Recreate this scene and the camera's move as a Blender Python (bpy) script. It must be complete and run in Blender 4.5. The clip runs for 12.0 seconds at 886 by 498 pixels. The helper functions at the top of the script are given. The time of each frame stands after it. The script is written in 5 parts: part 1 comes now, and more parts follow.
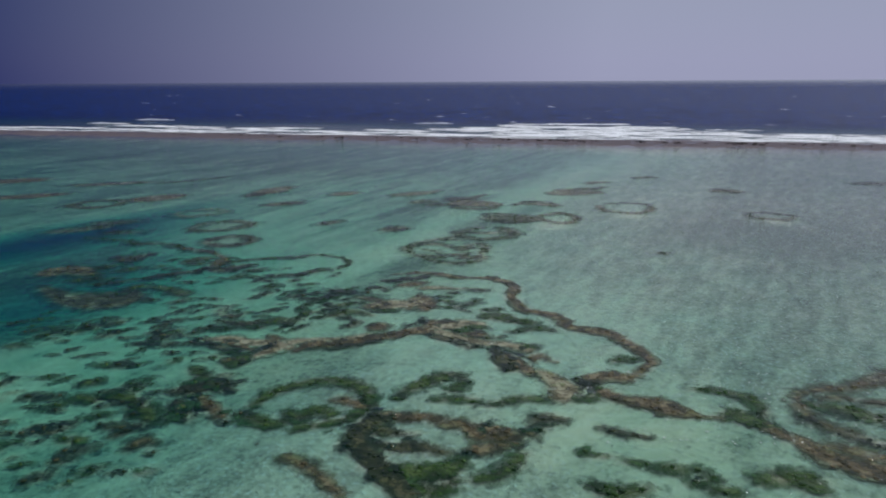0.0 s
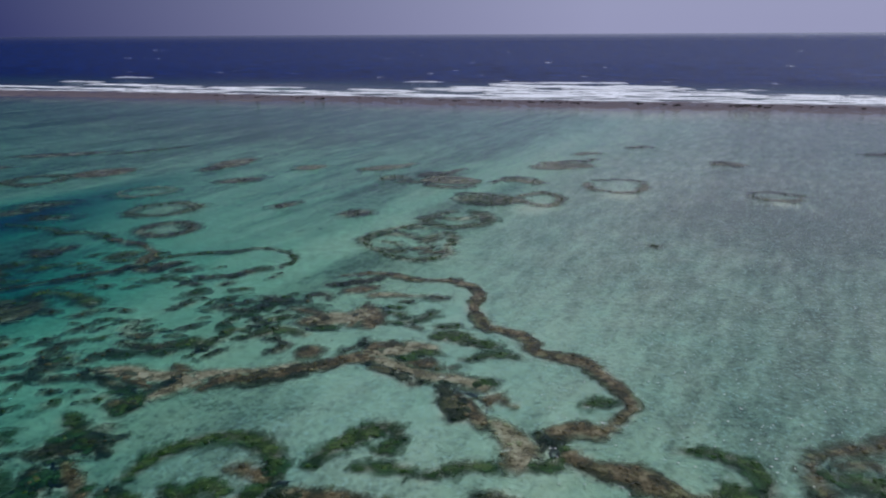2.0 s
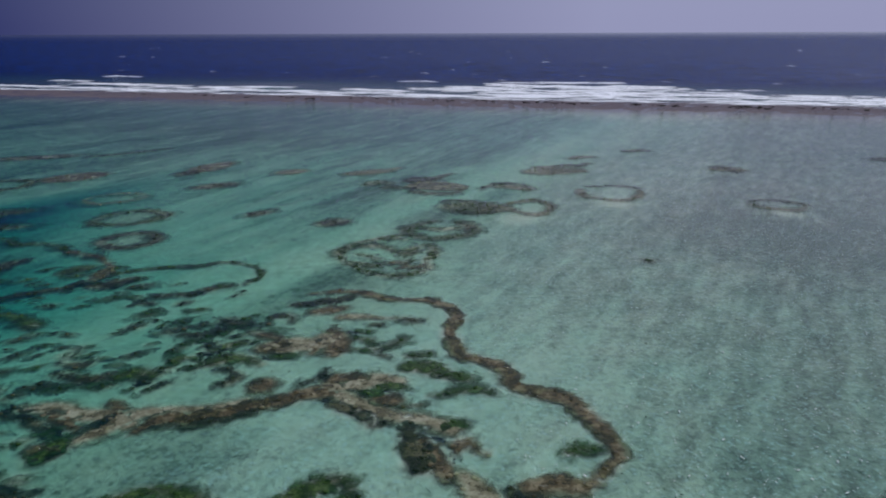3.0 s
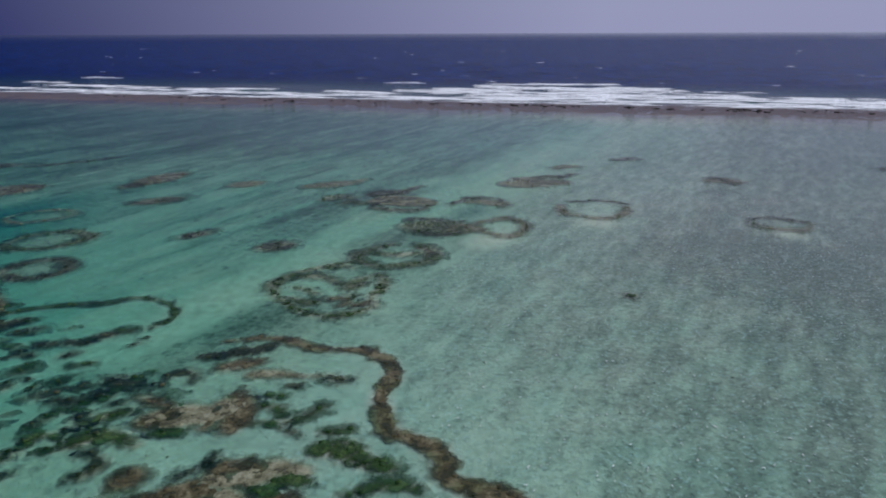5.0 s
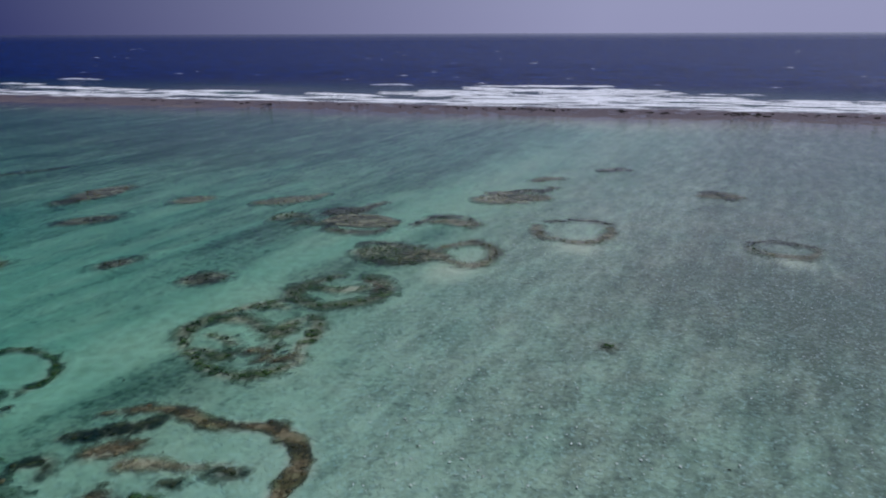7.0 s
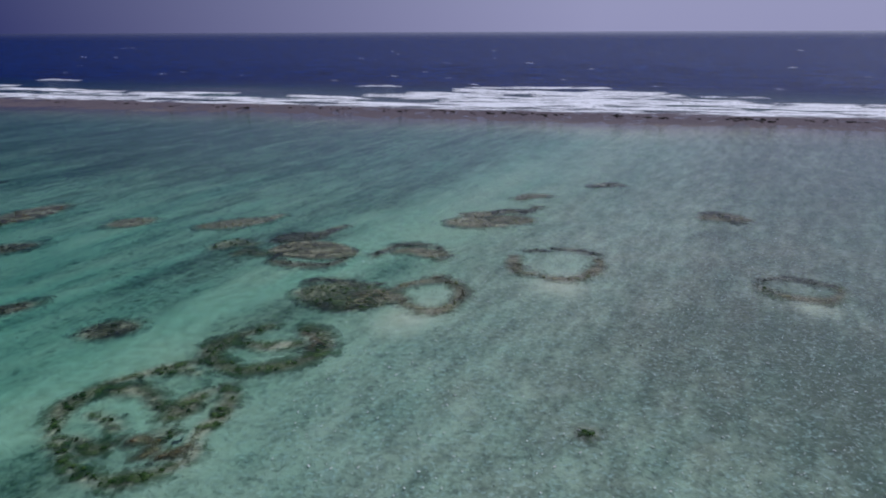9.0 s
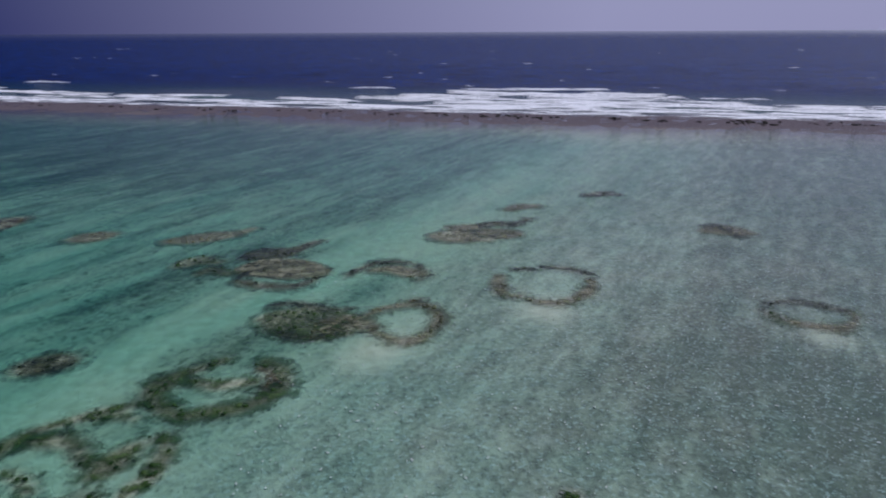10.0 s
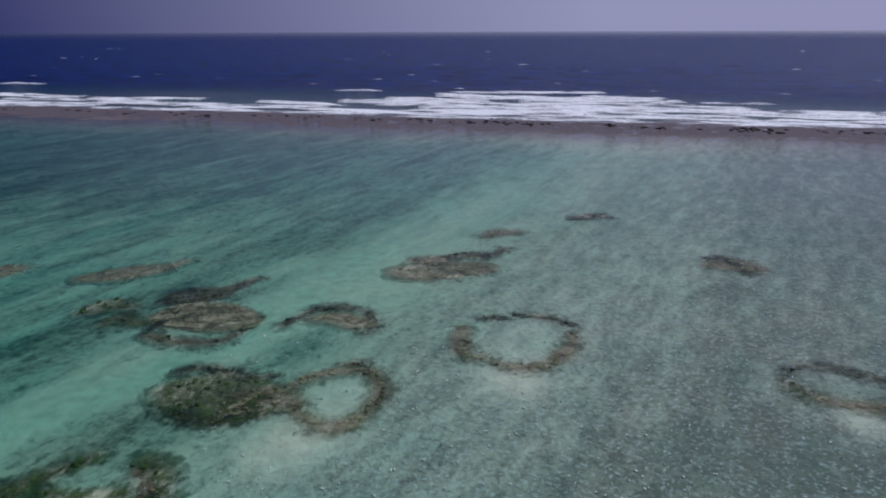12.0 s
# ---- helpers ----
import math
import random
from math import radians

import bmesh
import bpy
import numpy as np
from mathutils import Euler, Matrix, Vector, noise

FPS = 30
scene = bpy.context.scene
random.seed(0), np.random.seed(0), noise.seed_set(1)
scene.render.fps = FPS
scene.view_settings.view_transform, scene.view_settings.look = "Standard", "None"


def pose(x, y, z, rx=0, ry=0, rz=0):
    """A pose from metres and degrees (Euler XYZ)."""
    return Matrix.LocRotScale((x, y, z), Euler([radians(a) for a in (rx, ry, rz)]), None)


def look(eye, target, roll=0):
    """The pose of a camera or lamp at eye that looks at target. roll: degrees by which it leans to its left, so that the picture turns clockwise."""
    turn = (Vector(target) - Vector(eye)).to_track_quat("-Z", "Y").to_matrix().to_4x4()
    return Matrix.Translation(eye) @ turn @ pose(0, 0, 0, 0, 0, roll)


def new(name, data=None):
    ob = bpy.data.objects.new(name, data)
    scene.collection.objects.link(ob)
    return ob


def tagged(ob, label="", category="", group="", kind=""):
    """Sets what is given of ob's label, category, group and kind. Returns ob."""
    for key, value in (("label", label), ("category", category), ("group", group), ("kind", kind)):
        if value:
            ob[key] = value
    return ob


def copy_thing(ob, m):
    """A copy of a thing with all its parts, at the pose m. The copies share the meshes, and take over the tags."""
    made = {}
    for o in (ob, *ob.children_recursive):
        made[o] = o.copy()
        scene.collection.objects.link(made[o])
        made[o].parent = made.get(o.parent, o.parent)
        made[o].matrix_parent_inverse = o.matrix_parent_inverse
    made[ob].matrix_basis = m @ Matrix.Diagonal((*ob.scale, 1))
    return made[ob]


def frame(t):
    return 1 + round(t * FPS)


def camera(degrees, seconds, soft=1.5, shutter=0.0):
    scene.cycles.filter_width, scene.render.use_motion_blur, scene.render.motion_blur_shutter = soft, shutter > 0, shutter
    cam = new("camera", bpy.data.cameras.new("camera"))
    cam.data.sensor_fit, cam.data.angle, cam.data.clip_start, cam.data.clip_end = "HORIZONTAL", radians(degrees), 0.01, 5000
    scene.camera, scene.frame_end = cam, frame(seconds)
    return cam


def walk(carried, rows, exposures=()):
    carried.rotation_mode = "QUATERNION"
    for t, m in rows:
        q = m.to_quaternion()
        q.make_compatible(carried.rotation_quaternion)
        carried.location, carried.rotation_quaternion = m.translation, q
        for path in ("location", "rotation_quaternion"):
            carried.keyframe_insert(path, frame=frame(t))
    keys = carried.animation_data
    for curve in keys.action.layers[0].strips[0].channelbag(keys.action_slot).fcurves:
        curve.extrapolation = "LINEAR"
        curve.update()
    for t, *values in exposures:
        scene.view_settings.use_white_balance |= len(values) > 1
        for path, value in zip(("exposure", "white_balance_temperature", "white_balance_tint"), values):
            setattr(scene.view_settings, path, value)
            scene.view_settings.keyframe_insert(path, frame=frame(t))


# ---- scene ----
cam = camera(66.8, 12.0, 1.92)
EXPOSURES = [(0.0, 0.28, 5880, 7), (1.8, 0.24, 5680, 12), (2.9, 0.17, 5600, 13), (5.0, 0.19, 5640, 12), (7.0, 0.17, 5610, 14), (9.0, 0.15, 5565, 17), (12.0, 0.09, 5560, 18)]
PATH = [
    (0, (-1.642, 1.704, 42.113), (-1.626, 3.64, 41.612), -0.3),
    (0.5, (0.479, 7.279, 43.101), (0.496, 9.195, 42.525), -0.3),
    (1, (2.607, 12.755, 44.176), (2.623, 14.656, 43.555), -0.4),
    (1.5, (4.613, 17.834, 44.571), (4.631, 19.734, 43.945), -0.3),
    (2, (6.575, 23.026, 44.606), (6.594, 24.925, 43.979), -0.3),
    (2.5, (8.568, 28.245, 44.56), (8.589, 30.143, 43.931), -0.3),
    (3, (10.741, 33.19, 44.439), (10.762, 35.088, 43.809), -0.2),
    (5, (19.651, 52.868, 43.791), (19.675, 54.766, 43.162), -0.2),
    (5.5, (21.958, 57.602, 43.59), (21.983, 59.501, 42.962), -0.2),
    (6, (24.192, 62.367, 43.615), (24.218, 64.266, 42.986), -0.2),
    (6.5, (26.184, 67.506, 43.38), (26.212, 69.405, 42.753), -0.2),
    (7, (28.186, 72.415, 43.53), (28.214, 74.313, 42.901), -0.2),
    (7.2, (29.036, 74.628, 43.547), (29.059, 76.527, 42.917), -0.1),
    (9, (35.785, 93.495, 44.057), (35.814, 95.391, 43.424), -0.2),
    (9.5, (37.629, 99.042, 44.056), (37.66, 100.938, 43.422), -0.2),
    (10, (39.793, 104.245, 44.105), (39.822, 106.142, 43.472), -0.3),
    (10.5, (41.73, 109.617, 44.292), (41.76, 111.514, 43.659), -0.3),
    (11, (43.421, 115.079, 44.375), (43.454, 116.976, 43.742), -0.2),
    (11.5, (45.4, 120.63, 44.29), (45.432, 122.527, 43.657), -0.3),
    (12, (47.413, 126.121, 44.306), (47.444, 128.018, 43.672), -0.2),
]
walk(cam, [(t, look(eye, target, roll)) for t, eye, target, roll in PATH], EXPOSURES)

# ---- world, sun, exposure ----
SUN_AZ, SUN_EL = radians(62), radians(52)      # azimuth from +y towards +x
world = bpy.data.worlds.new("hazy_sky")
scene.world = world
world.use_nodes = True
wn, wl = world.node_tree.nodes, world.node_tree.links
sky = wn.new("ShaderNodeTexSky")
sky.sky_type, sky.sun_disc = "NISHITA", False
sky.sun_elevation, sky.sun_rotation = SUN_EL, SUN_AZ
sky.air_density, sky.dust_density, sky.ozone_density, sky.altitude = 1.0, 1.0, 2.0, 40
# haze that brightens towards the sun, over the clear sky behind it
sun_way = Vector((math.sin(SUN_AZ) * math.cos(SUN_EL), math.cos(SUN_AZ) * math.cos(SUN_EL), math.sin(SUN_EL)))
direction = wn.new("ShaderNodeTexCoord").outputs["Generated"]
towards = wn.new("ShaderNodeVectorMath")
towards.operation = "DOT_PRODUCT"
wl.new(direction, towards.inputs[0])
towards.inputs[1].default_value = (math.sin(SUN_AZ), math.cos(SUN_AZ), 0)
glow = wn.new("ShaderNodeMapRange")
glow.inputs[1].default_value, glow.inputs[2].default_value = -0.12, 0.66
wl.new(towards.outputs["Value"], glow.inputs[0])
haze = wn.new("ShaderNodeMix")
haze.data_type = "RGBA"
haze.inputs[6].default_value, haze.inputs[7].default_value = (0.013, 0.018, 0.088, 1), (0.283, 0.272, 0.366, 1)
wl.new(glow.outputs[0], haze.inputs[0])
veil = wn.new("ShaderNodeMix")
veil.data_type = "RGBA"
veil.inputs[0].default_value = 0.96
clear = wn.new("ShaderNodeMix")
clear.data_type, clear.blend_type = "RGBA", "MULTIPLY"
clear.inputs[0].default_value = 1.0
clear.inputs[7].default_value = (0.06, 0.06, 0.06, 1)
wl.new(sky.outputs[0], clear.inputs[6])
wl.new(clear.outputs[2], veil.inputs[6])
# higher up the haze is greyer
height = wn.new("ShaderNodeSeparateXYZ")
wl.new(direction, height.inputs[0])
rise = wn.new("ShaderNodeMapRange")
rise.inputs[1].default_value, rise.inputs[2].default_value = 0.02, 0.16
wl.new(height.outputs["Z"], rise.inputs[0])
grey = wn.new("ShaderNodeMix")
grey.data_type, grey.blend_type = "RGBA", "MULTIPLY"
grey.inputs[7].default_value = (0.95, 0.99, 0.90, 1)
wl.new(rise.outputs[0], grey.inputs[0])
wl.new(haze.outputs[2], grey.inputs[6])
wl.new(grey.outputs[2], veil.inputs[7])
wl.new(veil.outputs[2], wn["Background"].inputs[0])
wn["Background"].inputs[1].default_value = 1.0

sun = new("sun", bpy.data.lights.new("sun", "SUN"))
sun.data.energy, sun.data.angle, sun.data.color = 2.6, radians(0.6), (1.0, 0.96, 0.88)
sun.matrix_world = look(sun_way * 300, (0, 0, 0))


# ---- node helpers and materials ----
class Shade:
    """A node material with short calls for its nodes."""

    def __init__(self, name):
        self.mat = bpy.data.materials.new(name)
        self.mat.use_nodes = True
        self.nodes, self.links = self.mat.node_tree.nodes, self.mat.node_tree.links
        self.bsdf, self.out = self.nodes["Principled BSDF"], self.nodes["Material Output"]
        self.place = self.nodes.new("ShaderNodeNewGeometry").outputs["Position"]

    def plug(self, value, socket):
        if hasattr(value, "node"):
            self.links.new(value, socket)
        else:
            socket.default_value = value

    def stretched(self, turn, sx, sy):
        m = self.nodes.new("ShaderNodeMapping")
        m.vector_type = "TEXTURE"
        m.inputs["Rotation"].default_value = (0, 0, turn)
        m.inputs["Scale"].default_value = (sx, sy, 1)
        self.links.new(self.place, m.inputs[0])
        return m.outputs[0]

    def noise(self, scale, detail=4.0, rough=0.55, vector=None, warp=0.0):
        n = self.nodes.new("ShaderNodeTexNoise")
        n.inputs["Scale"].default_value, n.inputs["Detail"].default_value = scale, detail
        n.inputs["Roughness"].default_value, n.inputs["Distortion"].default_value = rough, warp
        self.links.new(vector or self.place, n.inputs["Vector"])
        return n.outputs[0]

    def math(self, op, a, b=0.0, clamp=False):
        n = self.nodes.new("ShaderNodeMath")
        n.operation, n.use_clamp = op, clamp
        self.plug(a, n.inputs[0])
        self.plug(b, n.inputs[1])
        return n.outputs[0]

    def ramp(self, value, lo, hi, a=0.0, b=1.0):
        n = self.nodes.new("ShaderNodeMapRange")
        n.interpolation_type = "SMOOTHSTEP"
        for socket, v in zip(n.inputs, (value, lo, hi, a, b)):
            self.plug(v, socket)
        return n.outputs[0]

    def mix(self, fac, a, b, blend="MIX"):
        n = self.nodes.new("ShaderNodeMix")
        n.data_type, n.blend_type = "RGBA", blend
        self.plug(fac, n.inputs[0])
        self.plug((*a, 1) if isinstance(a, tuple) else a, n.inputs[6])
        self.plug((*b, 1) if isinstance(b, tuple) else b, n.inputs[7])
        return n.outputs[2]

    def attr(self, name):
        n = self.nodes.new("ShaderNodeAttribute")
        n.attribute_name = name
        return n.outputs["Fac"]

    def bump(self, height, strength, distance):
        n = self.nodes.new("ShaderNodeBump")
        n.inputs["Strength"].default_value, n.inputs["Distance"].default_value = strength, distance
        self.links.new(height, n.inputs["Height"])
        return n.outputs[0]

    def finish(self, colour, rough, normal=None):
        self.plug(colour, self.bsdf.inputs["Base Color"])
        self.plug(rough, self.bsdf.inputs["Roughness"])
        self.bsdf.inputs["Specular IOR Level"].default_value = 0.05
        if normal:
            self.links.new(normal, self.bsdf.inputs["Normal"])
        return self.mat


def veiled(s, solid, cover):
    """Growth or froth that thins out: where it is sparse, what lies below shows through."""
    bare = s.nodes.new("ShaderNodeBsdfTransparent")
    both = s.nodes.new("ShaderNodeMixShader")
    s.links.new(cover, both.inputs[0])
    s.links.new(bare.outputs[0], both.inputs[1])
    s.links.new(solid, both.inputs[2])
    s.links.new(both.outputs[0], s.out.inputs[0])


ABSORBED = (0.61, 0.10, 0.145)      # per metre of water, red, green, blue


def sea_body(s, depth):
    """The water's own colour: teal in the shallows, navy where it is deep, with the chop's light and dark mottled in.
    """
    # light and dark of the waves painted into the deep water's colour
    chop_tones = s.noise(0.075, 6, 0.78, s.stretched(radians(-14), 2.5, 1.0))
    deep = s.mix(s.ramp(chop_tones, 0.36, 0.64), (0.0003, 0.005, 0.042), (0.0016, 0.024, 0.150))
    body = s.nodes.new("ShaderNodeBsdfDiffuse")
    s.links.new(s.mix(s.ramp(depth, 2.2, 11.0), (0.008, 0.066, 0.097), deep), body.inputs[0])
    return body.outputs[0]


def sunk(s, colour, depth):
    """Coral set just above the water sheet: the light that water would take is put into its colour, with the water's
    blue and the sky's gloss.
    """
    left = s.nodes.new("ShaderNodeCombineColor")
    for socket, k in zip(left.inputs, ABSORBED):
        s.links.new(s.math("EXPONENT", s.math("MULTIPLY", depth, -2 * k - 0.18)), socket)
    s.links.new(s.mix(1.0, colour, left.outputs[0], "MULTIPLY"), s.bsdf.inputs["Base Color"])
    under, film = s.nodes.new("ShaderNodeMixShader"), s.nodes.new("ShaderNodeMixShader")
    s.links.new(s.math("SUBTRACT", 1.0, s.math("EXPONENT", s.math("MULTIPLY", depth, -0.18))), under.inputs[0])
    s.links.new(s.bsdf.outputs[0], under.inputs[1])
    s.links.new(sea_body(s, depth), under.inputs[2])
    normal = s.bump(s.math("MULTIPLY", s.noise(1.6, 3, 0.65), 0.16), 1.0, 1.0)
    gloss, fresnel = s.nodes.new("ShaderNodeBsdfGlossy"), s.nodes.new("ShaderNodeFresnel")
    gloss.inputs["Roughness"].default_value, fresnel.inputs[0].default_value = 0.07, 1.33
    s.links.new(normal, gloss.inputs["Normal"])
    s.links.new(normal, fresnel.inputs["Normal"])
    s.links.new(fresnel.outputs[0], film.inputs[0])
    s.links.new(under.outputs[0], film.inputs[1])
    s.links.new(gloss.outputs[0], film.inputs[2])
    return film.outputs[0]


def coral_material(name, dark, mid, light, sparse=True, skin=0.0, weedy=0.6, bare=0.1):
    s = Shade(name)
    info = s.nodes.new("ShaderNodeObjectInfo").outputs["Random"]
    small, fine, grit = s.noise(0.55, 5, 0.68), s.noise(1.5, 4, 0.65), s.noise(4.0, 3)
    patch = s.noise(0.30, 4, 0.60, warp=0.4)
    tone = s.math("ADD", patch, s.math("MULTIPLY", s.math("SUBTRACT", fine, 0.5), 0.34))
    tone = s.math("ADD", tone, s.math("MULTIPLY", s.math("SUBTRACT", small, 0.5), 0.75))
    tone = s.math("ADD", tone, s.math("MULTIPLY", info, 0.04))
    col = s.mix(s.ramp(tone, 0.42, 0.53), dark, mid)
    col = s.mix(s.ramp(tone, 0.54, 0.68), col, light)
    col = s.mix(s.ramp(grit, 0.36, 0.56, 0.35, 0.0), col, dark)
    # greener weed has settled on parts of it
    weed = s.ramp(s.noise(0.16, 4, 0.6), 0.46, 0.60, 0.0, weedy)
    col = s.mix(weed, col, s.mix(1.0, col, (0.60, 0.80, 0.52), "MULTIPLY"))
    mat = s.finish(col, 0.9, s.bump(s.math("ADD", fine, s.math("MULTIPLY", grit, 0.4)), 0.12, 0.10))
    if sparse:
        growth = s.math("ADD", s.attr("growth"), s.math("MULTIPLY", s.math("SUBTRACT", small, 0.5), 4.4))
        growth = s.math("ADD", growth, s.math("MULTIPLY", s.math("SUBTRACT", fine, 0.5), 3.0))
        # aprons of pale coral sand and rubble lie round the growth in places
        apron = s.noise(0.11, 3, 0.55)
        fringe = s.math("MULTIPLY", s.ramp(growth, -1.6, -0.3), s.ramp(apron, 0.40, 0.60, 0.08, 0.6))
        core = s.ramp(growth, -0.95, 0.95, 0.0, 0.93)
        sandy = s.mix(s.ramp(grit, 0.4, 0.6), (0.25, 0.225, 0.14), (0.43, 0.39, 0.27))
        veiled(s, sunk(s, s.mix(s.ramp(growth, -1.0, -0.1, bare, 1.0), sandy, col), s.attr("depth")), s.math("MAXIMUM", core, fringe))
    elif skin:
        shallow = s.nodes.new("ShaderNodeValue").outputs[0]
        shallow.default_value = skin
        s.links.new(sunk(s, col, shallow), s.out.inputs[0])
    return mat


TONES = {
    "brown": ((0.036, 0.032, 0.012), (0.102, 0.074, 0.033), (0.23, 0.180, 0.100)),
    "olive": ((0.010, 0.028, 0.003), (0.031, 0.060, 0.008), (0.078, 0.112, 0.031)),
    "dark_weedy": ((0.006, 0.015, 0.004), (0.026, 0.034, 0.011), (0.095, 0.088, 0.042)),
    "tan": ((0.062, 0.060, 0.027), (0.168, 0.150, 0.080), (0.31, 0.275, 0.175)),
    "pale_rubble": ((0.11, 0.092, 0.048), (0.25, 0.210, 0.128), (0.40, 0.35, 0.235)),
}
BROWN, OLIVE, DARK, TAN, PALE = [coral_material(kind + "_coral", *tones, weedy={"tan": 0.45, "pale_rubble": 0.15}.get(kind, 0.6), bare={"olive": 0.85, "dark_weedy": 0.6}.get(kind, 0.1)) for kind, tones in TONES.items()]
HEAD_OF = {mat: coral_material(kind + "_coral_head", *tones, False, skin=0.12) for mat, (kind, tones) in zip((BROWN, OLIVE, DARK, TAN, PALE), TONES.items())}
ROCK = coral_material("dark_reef_rock", (0.014, 0.013, 0.012), (0.040, 0.035, 0.032), (0.10, 0.085, 0.075), False)


def bed_material():
    s = Shade("sandy_seabed")
    turn = STREAK - math.pi / 2
    streak = s.stretched(turn, 2.6, 9)
    cover, rubble, flat = s.attr("cover"), s.attr("rubble"), s.attr("flat")
    wisp, mottle, speck, grain = s.noise(1.0, 5, 0.6, streak), s.noise(0.55, 5, 0.65), s.noise(1.1, 4, 0.7), s.noise(1.8, 3, 0.65)
    amount = s.math("ADD", cover, s.math("MULTIPLY", s.math("SUBTRACT", wisp, 0.5), s.ramp(flat, 0.2, 0.8, 0.6, 1.1)))
    amount = s.math("ADD", amount, s.math("MULTIPLY", s.math("SUBTRACT", mottle, 0.5), 0.9))
    sand = s.mix(s.ramp(mottle, 0.35, 0.65), s.mix(flat, (0.50, 0.48, 0.335), (0.52, 0.48, 0.375)), s.mix(flat, (0.66, 0.63, 0.47), (0.69, 0.645, 0.515)))
    weed = s.mix(flat, (0.088, 0.124, 0.066), (0.196, 0.183, 0.142))
    col = s.mix(s.ramp(amount, 0.05, 0.95), sand, weed)
    dots = s.math("MULTIPLY", s.ramp(speck, 0.43, 0.64), s.ramp(s.math("ADD", amount, s.math("MULTIPLY", flat, 0.25)), 0.15, 0.8, 0.16, 0.40))
    col = s.mix(dots, col, s.mix(flat, (0.045, 0.055, 0.038), (0.092, 0.086, 0.070)))
    col = s.mix(s.math("MULTIPLY", s.ramp(grain, 0.52, 0.68), s.math("ADD", 0.08, s.math("MULTIPLY", flat, 0.5))), col, (0.62, 0.61, 0.58))
    blot = s.noise(0.34, 4, 0.62)
    col = s.mix(s.math("MULTIPLY", s.ramp(blot, 0.52, 0.68, 0.0, 0.26), flat), col, (0.134, 0.128, 0.110))
    col = s.mix(s.math("MULTIPLY", s.ramp(blot, 0.46, 0.32, 0.0, 0.4), flat), col, (0.46, 0.43, 0.385))
    tuft = s.noise(1.0, 4, 0.65, s.stretched(turn, 1.7, 2.3))
    col = s.mix(s.math("MULTIPLY", s.ramp(tuft, 0.53, 0.66, 0.0, 0.7), s.math("MULTIPLY", s.ramp(amount, 0.1, 0.6, 0.15, 1.0), s.math("SUBTRACT", 1.0, s.math("MULTIPLY", flat, 0.8)))), col, (0.046, 0.074, 0.030))
    stones = s.mix(s.ramp(speck, 0.4, 0.65), (0.086, 0.071, 0.080), (0.172, 0.142, 0.156))
    col = s.mix(s.ramp(s.math("ADD", rubble, s.math("MULTIPLY", s.math("SUBTRACT", mottle, 0.5), 0.9)), 0.25, 0.95), col, stones)
    return s.finish(col, 0.9, s.bump(mottle, 0.4, 0.3))


def water_material():
    """Clear water over a bed: light dies with the depth, colour by colour; what is left is the water's own blue and the
    sky's gloss, raised far out in place of haze.
    """
    s = Shade("sea_water")
    depth = s.attr("depth")
    clear = s.nodes.new("ShaderNodeCombineColor")
    for socket, k in zip(clear.inputs, ABSORBED):
        s.links.new(s.math("EXPONENT", s.math("MULTIPLY", depth, -k)), socket)
    see = s.nodes.new("ShaderNodeBsdfTransparent")
    s.links.new(clear.outputs[0], see.inputs[0])
    murk = s.math("SUBTRACT", 1.0, s.math("EXPONENT", s.math("MULTIPLY", depth, -0.18)))
    under = s.nodes.new("ShaderNodeMixShader")
    s.links.new(murk, under.inputs[0])
    s.links.new(see.outputs[0], under.inputs[1])
    s.links.new(sea_body(s, depth), under.inputs[2])
    ripple, chop = s.noise(1.6, 3, 0.65), s.noise(0.16, 3, 0.6)
    swell = s.math("ADD", s.math("MULTIPLY", ripple, 0.16), s.math("MULTIPLY", s.math("MULTIPLY", chop, s.ramp(depth, 2, 15, 0.15, 3.5)), 1.0))
    normal = s.bump(swell, 1.0, 1.0)
    gloss = s.nodes.new("ShaderNodeBsdfGlossy")
    s.links.new(s.ramp(depth, 2.0, 15.0, 0.055, 0.20), gloss.inputs["Roughness"])
    s.links.new(normal, gloss.inputs["Normal"])
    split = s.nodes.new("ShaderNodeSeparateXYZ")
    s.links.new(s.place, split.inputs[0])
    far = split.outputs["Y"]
    fresnel = s.nodes.new("ShaderNodeFresnel")
    fresnel.inputs[0].default_value = 1.33
    s.links.new(normal, fresnel.inputs["Normal"])
    top = s.nodes.new("ShaderNodeMixShader")
    sheen = s.math("MULTIPLY", fresnel.outputs[0], s.ramp(depth, 1.5, 8.0, 1.0, 0.56))
    # gloss forced up with distance stands in for haze at the horizon
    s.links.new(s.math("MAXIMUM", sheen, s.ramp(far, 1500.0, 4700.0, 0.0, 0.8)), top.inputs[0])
    s.links.new(under.outputs[0], top.inputs[1])
    s.links.new(gloss.outputs[0], top.inputs[2])
    s.links.new(top.outputs[0], s.out.inputs[0])
    return s.mat


